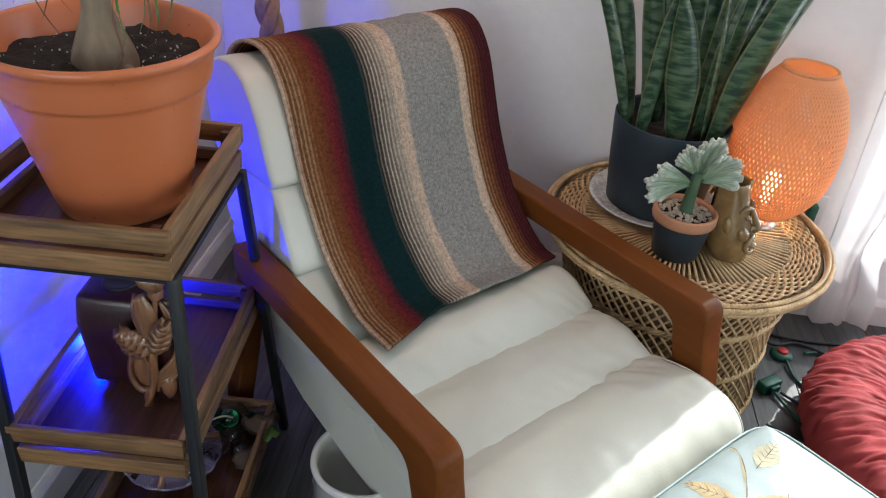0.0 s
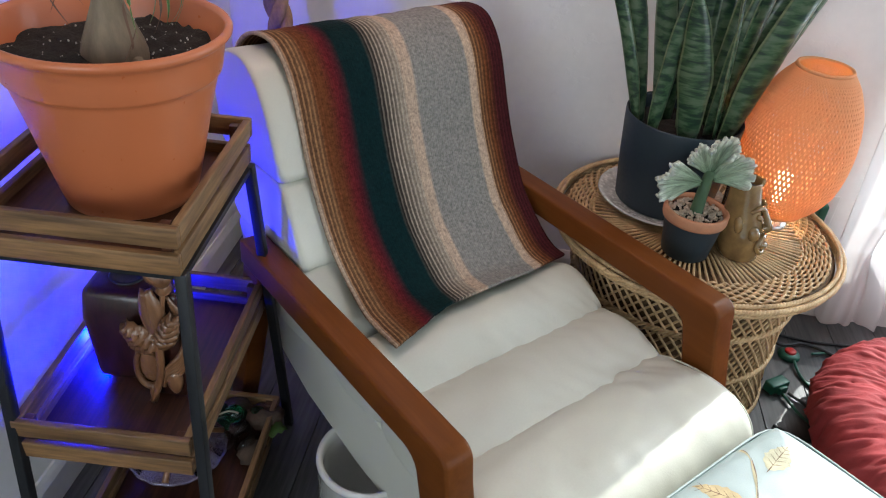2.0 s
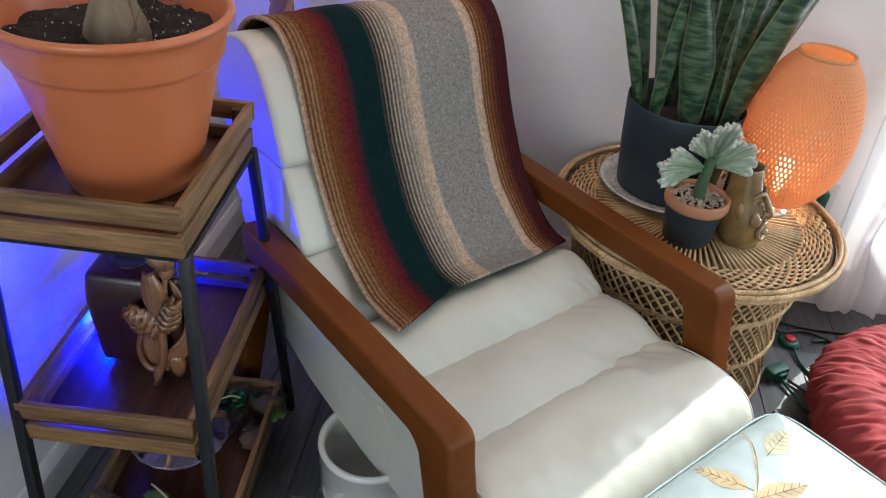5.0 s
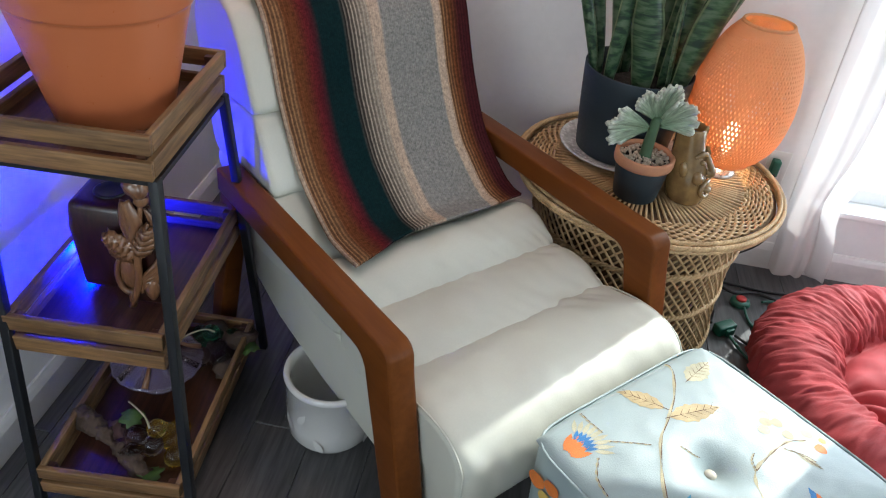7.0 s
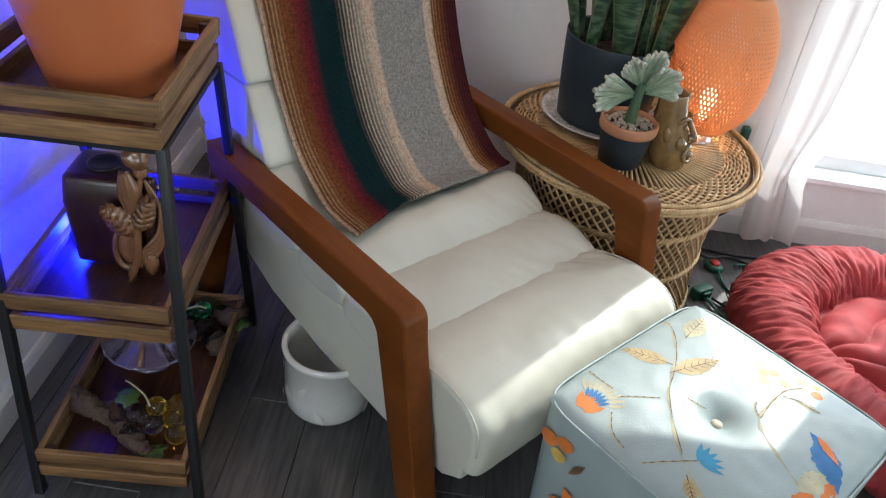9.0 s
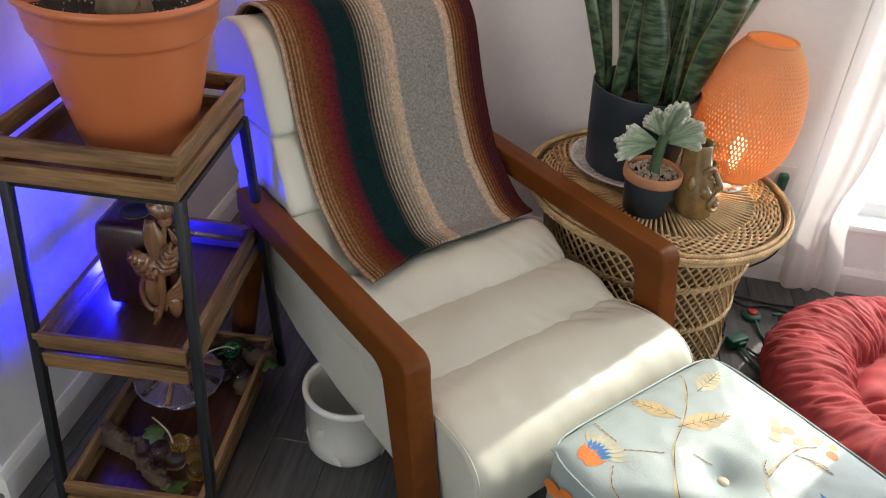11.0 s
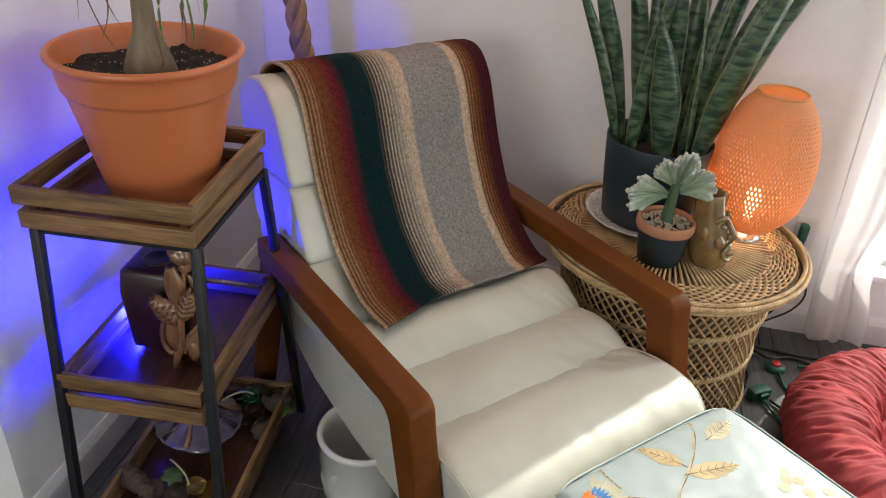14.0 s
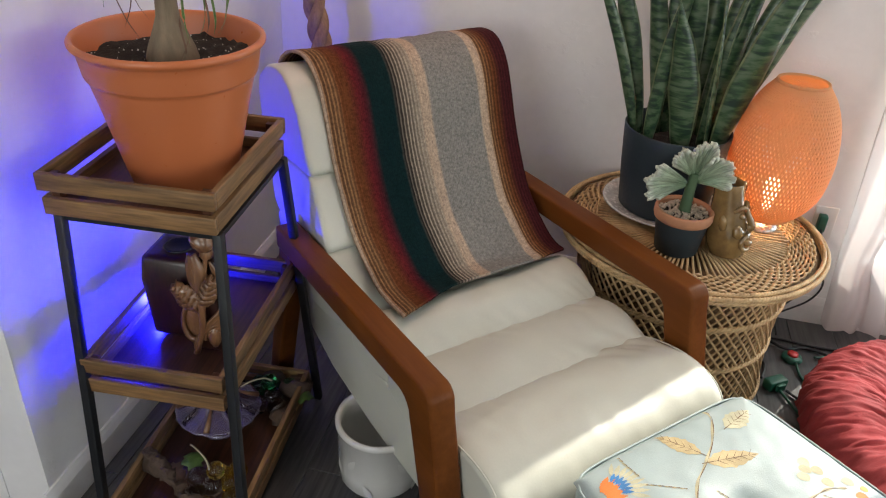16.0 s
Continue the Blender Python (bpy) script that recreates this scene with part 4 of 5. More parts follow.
def fan_leaf(name, at, length, width, turn, ribs):
    rows = []
    for k in range(17):
        u = k / 16
        w = width / 2 * max(0.03, math.sin(math.pi * u ** 0.75))
        rows.append([Vector((s / 8 * w, -0.012 + 0.010 * (abs(s) / 8) ** 2 + 0.0035 * math.sin(u * ribs * 6.28 - abs(s) * 0.6), u * length)) for s in range(-8, 9)])
    ob = part(name, sheet(rows), M_CARVED, carving)
    ob.matrix_basis = pose(*at, 0, turn, 0)
    thick(ob, 0.012, 1.0)


fan_leaf("carved_leaf", (0.040, -0.034, 0.128), 0.078, 0.056, -48, 6)
fan_leaf("carved_leaf", (0.040, -0.026, 0.170), 0.085, 0.036, -6, 0.5)
fan_leaf("carved_leaf", (0.050, -0.034, 0.140), 0.070, 0.040, 22, 5)
oval = [(0.016 + 0.027 * math.cos(a), -0.044 + 0.004 * math.sin(a), 0.084 + 0.043 * math.sin(a)) for a in [2 * math.pi * k / 40 for k in range(40)]]
part("carved_oval", tube(oval, 0.0068, 8, closed=True), M_CARVED, carving)
inside = bmesh.new()
bmesh.ops.create_icosphere(inside, subdivisions=4, radius=1.0)
for v in inside.verts:
    v.co = Vector((0.016 + 0.026 * v.co.x, -0.037 + 0.008 * v.co.y + 0.0014 * math.sin(v.co.x * 40) * math.sin(v.co.z * 60), 0.084 + 0.042 * v.co.z))
part("carved_center", inside, M_CARVED, carving, "brown stippled oval")
RELIEF = 0.034                                        # the relief stands at the block's side
carved("carved_stem", [(0.018, -0.054, 0.0075), (0.034, -0.054, 0.04), (0.046, -0.052, 0.085), (0.048, -0.050, 0.120), (0.050, -0.046, 0.16), (0.054, -0.034, 0.20), (0.060, -0.024, 0.25)], lambda u: 0.0055 + 0.0035 * math.sin(u * 3.1))
for k in range(6):
    d = 0.0085 * k
    carved("carved_rib", [(0.066 + d * 0.3, -0.024, 0.236 - d), (0.086 + d * 0.2, -0.022, 0.200 - d * 1.3), (0.096 - d * 0.1, -0.026, 0.160 - d * 1.7), (0.090 - d * 0.5, -0.034, 0.122 - d * 1.5), (0.068 - d * 0.5, -0.044, 0.098 - d * 1.1), (0.048, -0.048, 0.080 - d * 0.9)], lambda u: 0.003 + 0.0034 * math.sin(u * 3.1))
part("carved_lobe", ball(0.018, (0.066, -0.034, 0.046), (1.0, 0.8, 1.5), 0.15, 3), M_CARVED, carving)
part("carved_lobe", ball(0.012, (0.024, -0.050, 0.026), (0.8, 0.8, 1.9), 0.1, 3), M_CARVED, carving)
part("carved_back", prism([(-0.030, 0.0), (-0.002, 0.0), (-0.002, 0.235), (-0.018, 0.235), (-0.030, 0.12)], 0.012, 0.086, 0.010, 3), M_DARKWOOD, carving)
part("carved_bud", ball(0.024, (0.052, -0.016, 0.278), (1.35, 0.85, 0.95), 0.3, 3), M_CARVED, carving)
part("carved_collar", lathe([(0.0125, 0), (0.0175, 0.008), (0.0135, 0.018)], 24), M_CARVED, carving).matrix_basis = pose(0.060, -0.020, 0.243)
for ob in [o for o in carving.children if o.name.startswith("carved")]:
    ob.matrix_basis = pose(RELIEF, 0, 0) @ Matrix.Diagonal((0.84, 1.0, 1.0, 1.0)) @ ob.matrix_basis
part("knob", ball(0.011, (-0.078, 0.02, 0.095), (1, 1, 1), 0.2), M_STEEL, carving)
led = thing("accent_light", pose(-0.785, 1.110, 0.4245), "small accent light giving off blue light behind the carving", "lamp")
led.scale = (0.6, 0.6, 0.3)
part("puck", lathe([(0, 0.0), (0.026, 0.0), (0.028, 0.008), (0.026, 0.030), (0.020, 0.036), (0, 0.036)], 32), M_STEEL, led)
part("lens", lathe([(0.018, 0.036), (0.017, 0.044), (0.010, 0.048), (0, 0.049)], 24), glow("blue_lens", (0.05, 0.08, 1.0), 12.0), led)

# things on the lowest tray
dish = thing("glass_dish", pose(-0.665, 1.125, 0.072), "lilac fluted glass dish on a foot", "dish")
flute = lambda u, z: 1 + 0.012 * math.sin(u * 6.28 * 18)
part("bowl", lathe([(0, 0.045), (0.05, 0.045), (0.090, 0.050), (0.105, 0.060), (0.108, 0.066), (0.102, 0.068), (0.06, 0.085), (0.035, 0.12), (0.03, 0.14), (0, 0.142)], 108, flute), M_CRYSTAL, dish)
part("foot", lathe([(0, 0), (0.055, 0), (0.055, 0.006), (0.02, 0.014), (0.016, 0.046)], 48), M_CRYSTAL, dish)
for k in range(9):
    a = k * 0.698
    part("flute_stripe", tube([(0.045 * math.cos(a), 0.045 * math.sin(a), 0.108), (0.075 * math.cos(a), 0.075 * math.sin(a), 0.084), (0.103 * math.cos(a), 0.103 * math.sin(a), 0.070)], lambda u: 0.003 + 0.005 * u, 8), M_CARVED if k % 2 else M_SMOKE, dish)
drift = thing("driftwood", pose(-0.655, 0.885, 0.073, 0, 0, -14), "weathered brown driftwood branch with glass grapes", "driftwood")
bm = tube(spline([(-0.135, 0.035, 0.030), (-0.07, 0.022, 0.032), (-0.01, 0.006, 0.026), (0.05, -0.014, 0.028), (0.115, -0.030, 0.022)], 80), lambda u: 0.019 + 0.005 * math.sin(u * 9) - 0.006 * u, 20)
for v in bm.verts:
    v.co += Vector((0.3, 1, 1)) * (0.008 * noise.noise(v.co * 46) + 0.006 * noise.noise(v.co * 110))
part("branch", bm, M_DRIFT, drift)
bm = tube(spline([(-0.11, 0.03, 0.03), (-0.13, 0.0, 0.025), (-0.12, -0.03, 0.018)], 14), lambda u: 0.014 - 0.007 * u, 10)
part("twig", bm, M_DRIFT, drift)


def grapes(at, turn, glass_m, other, label, leaf=True):
    g = thing("glass_grapes", pose(*at, 0, 0, turn), label, "ornament")
    spots = ((0, 0, 0.030), (0.042, 0.010, 0.028), (0.018, 0.042, 0.026), (-0.040, -0.02, 0.028), (0.05, -0.034, 0.026), (0.012, 0.012, 0.070), (-0.036, 0.03, 0.030), (0.055, 0.05, 0.025))
    for n, p in enumerate(spots):
        part("grape", ball(0.026 - 0.002 * (n % 3), p, level=3), glass_m if n % 3 else other, g)
    part("stem", tube(spline([(0.0, 0.0, 0.085), (-0.01, 0.02, 0.10), (-0.035, 0.05, 0.105), (-0.05, 0.07, 0.098)], 14), 0.0022, 6), P_TAN, g)
    if leaf:
        for k, (x, y, a) in enumerate(((0.0, -0.052, -80), (-0.07, 0.04, 150), (-0.045, 0.06, 110))):
            rows = []
            for i in range(9):
                u = i / 8
                w = 0.026 * max(0.05, math.sin(math.pi * u ** 0.8)) * (1 + 0.3 * math.sin(i * 2.3))
                rows.append([(u * 0.06, s * w, 0.014 + 0.018 * math.sin(u * 2.6) + 0.003 * abs(s)) for s in (-1, 0, 1)])
            thick(part("cloth_leaf", sheet(rows), M_VINE if k != 1 else M_DRYLEAF, g), 0.001).matrix_basis = pose(x, y, 0, 0, 0, a)
    return g


grapes((-0.575, 0.905, 0.073), 20, M_AMBER, M_SMOKE, "cluster of amber and smoky glass grapes with cloth leaves")
grapes((-0.565, 1.235, 0.073), 100, M_GREENGLASS, M_SMOKE, "cluster of green glass grapes in the tray")
for k, (x, y, s) in enumerate(((-0.515, 1.29, 0.040), (-0.60, 1.30, 0.036), (-0.52, 1.19, 0.030))):
    st = part("driftwood_chunk", ball(s, (0, 0, s * 0.62), (1.2, 0.9, 0.68), 0.5, 3, k * 3.0), M_DRIFT)
    st.matrix_world = pose(x, y, 0.0715, 0, 0, 40 * k)
    tagged(st, "dark knotty chunk of driftwood in the lowest tray", "driftwood")

# ---------------------------------------------------------------- wicker table
TAB = (0.482, 1.862, 0.0)
K = 1.092
table = thing("side_table", pose(*TAB), "round natural wicker side table with woven lattice drum", "side table")
RT, ZT = 0.370, 0.486


def drum(z):
    """The drum's radius at a height."""
    return 0.288 + 0.024 * ((z - 0.20) / 0.26) ** 2


# added dark wall behind the lattice: the drum's inner shade as colour
part("liner", lathe([(drum(z) - 0.014, z) for z in (0.02, 0.12, 0.22, 0.34, 0.46)], 48), M_WICKERSHADE, table, "dark liner standing for the shade inside the drum")
strand = part("strand", tube([(drum(z) * math.cos(z * 2.7), drum(z) * math.sin(z * 2.7), z) for z in [0.012 + 0.455 * k / 12 for k in range(13)]], 0.0036, 5), M_WICKER, table)
mirrored = part("strand", tube([((drum(z) + 0.005) * math.cos(z * 2.7), -(drum(z) + 0.005) * math.sin(z * 2.7), z) for z in [0.012 + 0.455 * k / 12 for k in range(13)]], 0.0036, 5), M_WICKER, table)
for k in range(1, 64):
    again("strand", strand, pose(0, 0, 0, 0, 0, 360 * k / 64), table)
    again("strand", mirrored, pose(0, 0, 0, 0, 0, 360 * k / 64), table)


def braid(name, radius, z, thickness, waves, amp, phase=0.0, steps=288):
    pts = []
    for k in range(steps):
        a = 2 * math.pi * k / steps
        pts.append(((radius + amp * 0.6 * math.cos(waves * a + phase)) * math.cos(a), (radius + amp * 0.6 * math.cos(waves * a + phase)) * math.sin(a), z + amp * math.sin(waves * a + phase)))
    part(name, tube(pts, thickness, 5, closed=True), M_WICKER, table)


for z in (0.018, 0.185, 0.335, 0.452):
    for ph in (0, 2.1, 4.2):
        braid("hoop", drum(z) + 0.006, z, 0.0045, 46, 0.006, ph)
# disc coloured dark so that the gaps between the spokes look shaded
part("under_top", lathe([(0, ZT - 0.016), (RT - 0.02, ZT - 0.016), (RT - 0.012, ZT - 0.010), (RT - 0.02, ZT - 0.006), (0, ZT - 0.006)], 64), M_WICKERSHADE, table)
spoke = part("spoke", tube([(0.03, 0, ZT - 0.001), (0.14, 0.0, ZT + 0.002), (0.278, 0.0, ZT + 0.001)], 0.0036, 6), M_WICKER, table)
for k in range(1, 104):
    again("spoke", spoke, pose(0, 0, 0, 0, 0, 360 * k / 104 + 0.9 * math.sin(k * 7.0)), table)
for n in range(8):
    r = 0.272 + n * 0.0098
    braid("weave_ring", r, ZT, 0.0042, 60, 0.0036, math.pi * (n % 2))
for n, (r, z, t) in enumerate(((RT - 0.006, ZT + 0.006, 0.0075), (RT + 0.006, ZT - 0.002, 0.0085), (RT, ZT - 0.016, 0.0080))):
    for ph in (0, 3.14):
        braid("rim_coil", r, z, t * 0.72, 120, t * 0.32, ph, 720)
for n in range(3):
    braid("centre_ring", 0.014 + n * 0.010, ZT + 0.001, 0.004, 12, 0.002, n * 1.5, 72)

# saucer, planter, snake plant
PL = (0.397, 1.949)
saucer = part("saucer", lathe([(0, 0.0), (0.10, 0.0), (0.120, 0.004), (0.158, 0.016), (0.163, 0.020), (0.160, 0.0225), (0.150, 0.019), (0.115, 0.008), (0, 0.007)], 72), M_SAUCER)
saucer.matrix_world = pose(*PL, ZT + 0.007) @ Matrix.Scale(K, 4)
tagged(saucer, "pale glazed saucer under the dark planter", "saucer")
planter = thing("planter", pose(*PL, ZT + 0.016) @ Matrix.Scale(K, 4), "tall dark blue-grey plastic planter", "planter")
part("body", lathe([(0, 0.0), (0.112, 0.0), (0.118, 0.005), (0.130, 0.12), (0.1365, 0.200), (0.1380, 0.228), (0.1372, 0.2305), (0.1350, 0.2300), (0.1335, 0.225), (0.130, 0.20), (0.112, 0.02), (0, 0.02)], 72), M_PLANTER, planter)
sl = lathe([(0, 0.19)] + [(0.129 * k / 8, 0.19) for k in range(1, 9)], 48)
for v in sl.verts:
    v.co.z += 0.012 * noise.noise(v.co * 30)
part("soil", sl, M_SOIL, planter)
snake = thing("snake_plant", pose(*PL, ZT + 0.215) @ Matrix.Scale(K, 4), "snake plant with tall stiff dark green banded leaves", "potted plant")


def blade(base, lean, turn, height, width, twist, bend=0.0):
    """A stiff upright leaf: base in the pot, lean and turn in degrees."""
    d = Vector((math.cos(radians(turn)), math.sin(radians(turn)), 0))
    rows = []
    for k in range(25):
        u = k / 24
        ang = radians(lean) * (0.75 + 0.25 * u) + radians(bend) * u * u
        p = Vector((base[0], base[1], 0)) + d * height * u * math.sin(ang) + Vector((0, 0, height * u * math.cos(ang)))
        a = radians(twist[0] + twist[1] * u)
        s = Vector((math.cos(a), math.sin(a), 0))
        n = Vector((-s.y, s.x, 0))
        w = width * 0.87 / 2 * (0.50 + 0.6 * math.sin(math.pi * min(1, u * 1.15) ** 0.9)) * (1 - max(0, (u - 0.62) / 0.38) ** 2.2)
        w = max(w, 0.0012)
        w *= 1 + 0.05 * math.sin(u * 17 + turn)
        row = []
        for c in range(9):
            q = c / 4 - 1
            row.append(p + s * w * q + n * w * 0.42 * (q * q))
        rows.append(row)
    thick(part("leaf", sheet(rows), M_SNAKE, snake), 0.0028, 0.0)


BLADES = [  # base x, y, lean, turn, height, width, facing, twist
    (-0.108, -0.020, 19, 180, 0.56, 0.032, -20, 40), (-0.098, 0.010, 15, 176, 0.62, 0.050, 15, -30), (-0.075, -0.045, 3, 0, 0.56, 0.048, 10, 30),
    (0.006, -0.060, 7, 183, 0.385, 0.078, -6, 8), (0.074, -0.030, 3, 180, 0.56, 0.030, 50, 60), (0.084, 0.005, 2, 0, 0.62, 0.034, 30, 50),
    (0.096, -0.040, 13, 355, 0.62, 0.080, 12, 12), (0.098, 0.025, 22, 14, 0.62, 0.066, -5, 18), (-0.030, 0.050, 5, 140, 0.66, 0.056, 20, -25),
    (0.030, 0.065, 3, 70, 0.70, 0.056, -15, 30), (0.000, 0.000, 2, 180, 0.60, 0.060, 10, -20), (0.060, 0.050, 6, 25, 0.68, 0.058, -10, 25),
    (0.065, -0.005, 6, 8, 0.64, 0.058, 20, -15), (-0.055, 0.040, 9, 165, 0.62, 0.050, -20, 20), (0.085, 0.050, 17, 22, 0.66, 0.056, 15, -20),
]
for bx, by, lean, turn, height, width, face, tw in BLADES:
    blade((bx, by), lean, turn, height, width, (face, tw), 4)

# small cactus pot
CP = (0.434, 1.710)
cpot = thing("cactus_pot", pose(*CP, ZT + 0.005) @ Matrix.Diagonal((K * 0.91, K * 0.91, K, 1.0)), "small dark pot with a clay rim and pebbles", "plant pot")
part("body", lathe([(0, 0), (0.055, 0), (0.058, 0.003), (0.071, 0.088), (0.071, 0.092), (0.060, 0.092)], 56), M_PLANTER, cpot)
part("rim", lathe([(0.0705, 0.0885), (0.0765, 0.090), (0.0785, 0.096), (0.0785, 0.112), (0.0755, 0.116), (0.070, 0.1155), (0.068, 0.108), (0.066, 0.094)], 56), M_CLAY, cpot, "orange clay rim")
part("soil", lathe([(0, 0.101), (0.068, 0.101)], 40), M_SOIL, cpot)
rng = random.Random(5)
stones = [part("pebble", ball(0.0055, stretch=(1.25, 0.9, 0.75), rough=0.4, level=1, seed=k * 2.0), M_PEBBLE, cpot) for k in range(3)]
for k in range(150):
    a, r = rng.uniform(0, 6.28), 0.064 * math.sqrt(rng.random())
    m = pose(r * math.cos(a), r * math.sin(a), 0.1035 + rng.uniform(0, 0.005), rng.uniform(-40, 40), rng.uniform(-40, 40), rng.uniform(0, 360)) @ Matrix.Scale(rng.uniform(0.7, 1.25), 4)
    if k < 3:
        stones[k].matrix_basis = m
    else:
        again("pebble", stones[k % 3], m, cpot)
cactus = thing("crested_cactus", pose(*CP, ZT + 0.115) @ Matrix.Scale(K, 4), "grafted crested cactus with grey-green ruffled fans", "cactus")
part("stem", tube(spline([(0, 0, -0.006), (0.001, 0, 0.05), (0.004, 0, 0.108)], 16), lambda u: 0.0150 - 0.004 * u, 14), M_STEMGREEN, cactus)


def crest(at, size, turn, tilt, spread, seed):
    """A fan with a finely ruffled edge, growing up from at."""
    rows = []
    for r in range(21):
        v = r / 20
        row = []
        for c in range(97):
            u = c / 96
            a = radians(90 - spread / 2 + spread * u)
            edge = 1 + 0.05 * v * math.sin(u * 17 + seed) + 0.030 * v ** 6 * math.sin(u * 90 + seed)
            rad = size * (0.10 + 0.90 * v) * edge * (0.74 + 0.26 * math.sqrt(max(0.0, math.sin(math.pi * u))))
            ruff = size * (0.10 * v * v * math.sin(u * 13 + seed) + 0.060 * v ** 3 * math.sin(u * 41 + seed * 2) + 0.014 * v * math.sin(u * 130)) - size * 0.22 * v * v
            row.append((rad * math.cos(a), ruff, rad * math.sin(a)))
        rows.append(row)
    ob = part("fan", sheet(rows), M_CREST, cactus)
    ob.matrix_basis = pose(*at, 0, tilt, turn)
    thick(ob, 0.007, 0.0)


crest((-0.002, -0.006, 0.080), 0.108, 8, -86, 62, 0.5)
crest((0.002, 0.000, 0.098), 0.082, 10, -34, 56, 1.7)
crest((0.008, 0.004, 0.098), 0.094, 8, 6, 44, 2.4)
crest((0.008, -0.003, 0.086), 0.090, 10, 54, 80, 3.9)

# brown jug
VS = (0.567, 1.738)
jug = thing("ceramic_jug", pose(*VS, ZT + 0.0055) @ Matrix.Diagonal((K * 0.90, K * 0.90, K, 1.0)), "glossy golden-brown glazed ceramic mug with moulded face relief", "mug")


def leaned(bm):
    """The mug's neck stands back from its moulded front."""
    for v in bm.verts:
        v.co.x -= 0.034 * max(0.0, v.co.z / 0.19) ** 1.2
    return bm


part("body", leaned(lathe([(0, 0), (0.046, 0), (0.052, 0.005), (0.056, 0.025), (0.0565, 0.055), (0.053, 0.085), (0.047, 0.115), (0.042, 0.145), (0.0395, 0.175), (0.0400, 0.188), (0.0385, 0.192), (0.0350, 0.189), (0.034, 0.15), (0.040, 0.08), (0.04, 0.03), (0, 0.03)], 64, lambda u, z: 1 + 0.012 * math.sin(u * 6.28 * 3 + z * 40))), M_VASE, jug)
# black disc below the lip paints the shade of the hollow
part("inside", leaned(lathe([(0.0345, 0.168), (0, 0.166)], 40)), M_STEEL, jug, "black disc standing for the mug's shaded hollow")
FACE = -22.0                                          # the way that the moulded face looks


def on_mug(around, z, out):
    a = radians(FACE + around)
    rad = (0.0565 if z < 0.06 else 0.0565 - 0.017 * min(1.0, (z - 0.06) / 0.11)) + out
    return (rad * math.cos(a), rad * math.sin(a), z)


for s_ in (-1, 1):
    part("brow", leaned(tube(spline([on_mug(s_ * 8, 0.134, 0.004), on_mug(s_ * 28, 0.138, 0.003), on_mug(s_ * 55, 0.128, 0.000)], 16), lambda u: 0.0075 - 0.003 * u, 10)), M_VASE, jug)
    part("cheek", leaned(ball(0.017, on_mug(s_ * 42, 0.078, -0.004), (1, 1, 1.1), 0.1, 3, s_ * 2.0)), M_VASE, jug)
    part("ear", leaned(ball(0.014, on_mug(s_ * 88, 0.095, -0.002), (0.8, 0.8, 1.5), 0.1, 3, s_ * 3.0)), M_VASE, jug)
    part("eye", leaned(ball(0.009, on_mug(s_ * 26, 0.116, 0.000), (1, 1, 0.8), 0.0, 3)), M_VASE, jug)
part("nose", leaned(tube(spline([on_mug(0, 0.138, 0.000), on_mug(0, 0.115, 0.008), on_mug(0, 0.092, 0.014), on_mug(0, 0.084, 0.004)], 16), lambda u: 0.006 + 0.006 * u, 10)), M_VASE, jug)
part("mouth", leaned(tube([on_mug(34 * math.cos(a), 0.046 + 0.020 * math.sin(a), 0.003) for a in [2 * math.pi * k / 36 for k in range(36)]], 0.0062, 8, closed=True)), M_VASE, jug)
part("tongue", leaned(ball(0.012, on_mug(0, 0.044, -0.001), (1.3, 1.3, 0.8), 0.0, 3)), M_VASE, jug)
part("spout", leaned(tube([(0.030, -0.012, 0.180), (0.036, -0.013, 0.192), (0.038, -0.014, 0.200)], lambda u: 0.007 - 0.003 * u, 8)), M_VASE, jug)
dark_mug = part("dark_cup", lathe([(0, 0), (0.030, 0), (0.033, 0.004), (0.035, 0.150), (0.033, 0.152), (0.030, 0.148), (0.029, 0.01), (0, 0.01)], 40), surf("dark_red_glaze", (0.05, 0.014, 0.014), 0.2, 0.3, 12, 60, 0.05, coat=0.5))
dark_mug.matrix_world = pose(0.561, 1.834, ZT + 0.0055) @ Matrix.Scale(K, 4)
tagged(dark_mug, "dark red-brown glazed cup behind the cactus", "cup")

# woven lamp
LP = (0.684, 1.926)
lampx = thing("table_lamp", pose(*LP, ZT + 0.005) @ Matrix.Diagonal((K * 0.905, K * 0.905, K * 0.955, 1)), "lit egg-shaped orange woven bamboo table lamp", "table lamp")
part("foot", lathe([(0, 0), (0.046, 0), (0.048, 0.004), (0.044, 0.010), (0.030, 0.018), (0.012, 0.024), (0.010, 0.06), (0, 0.06)], 40), M_CHROME, lampx, "brushed metal foot")
shade_line = spline([(0.070, 0, 0.044), (0.104, 0, 0.080), (0.130, 0, 0.13), (0.1395, 0, 0.20), (0.136, 0, 0.265), (0.122, 0, 0.325), (0.100, 0, 0.375), (0.078, 0, 0.405), (0.066, 0, 0.418)], 41)
bm = bmesh.new()
NS = 80
grid = [[bm.verts.new((p.x * math.cos(2 * math.pi * (k + 0.5 * (j % 2)) / NS), p.x * math.sin(2 * math.pi * (k + 0.5 * (j % 2)) / NS), p.z)) for k in range(NS)] for j, p in enumerate(shade_line)]
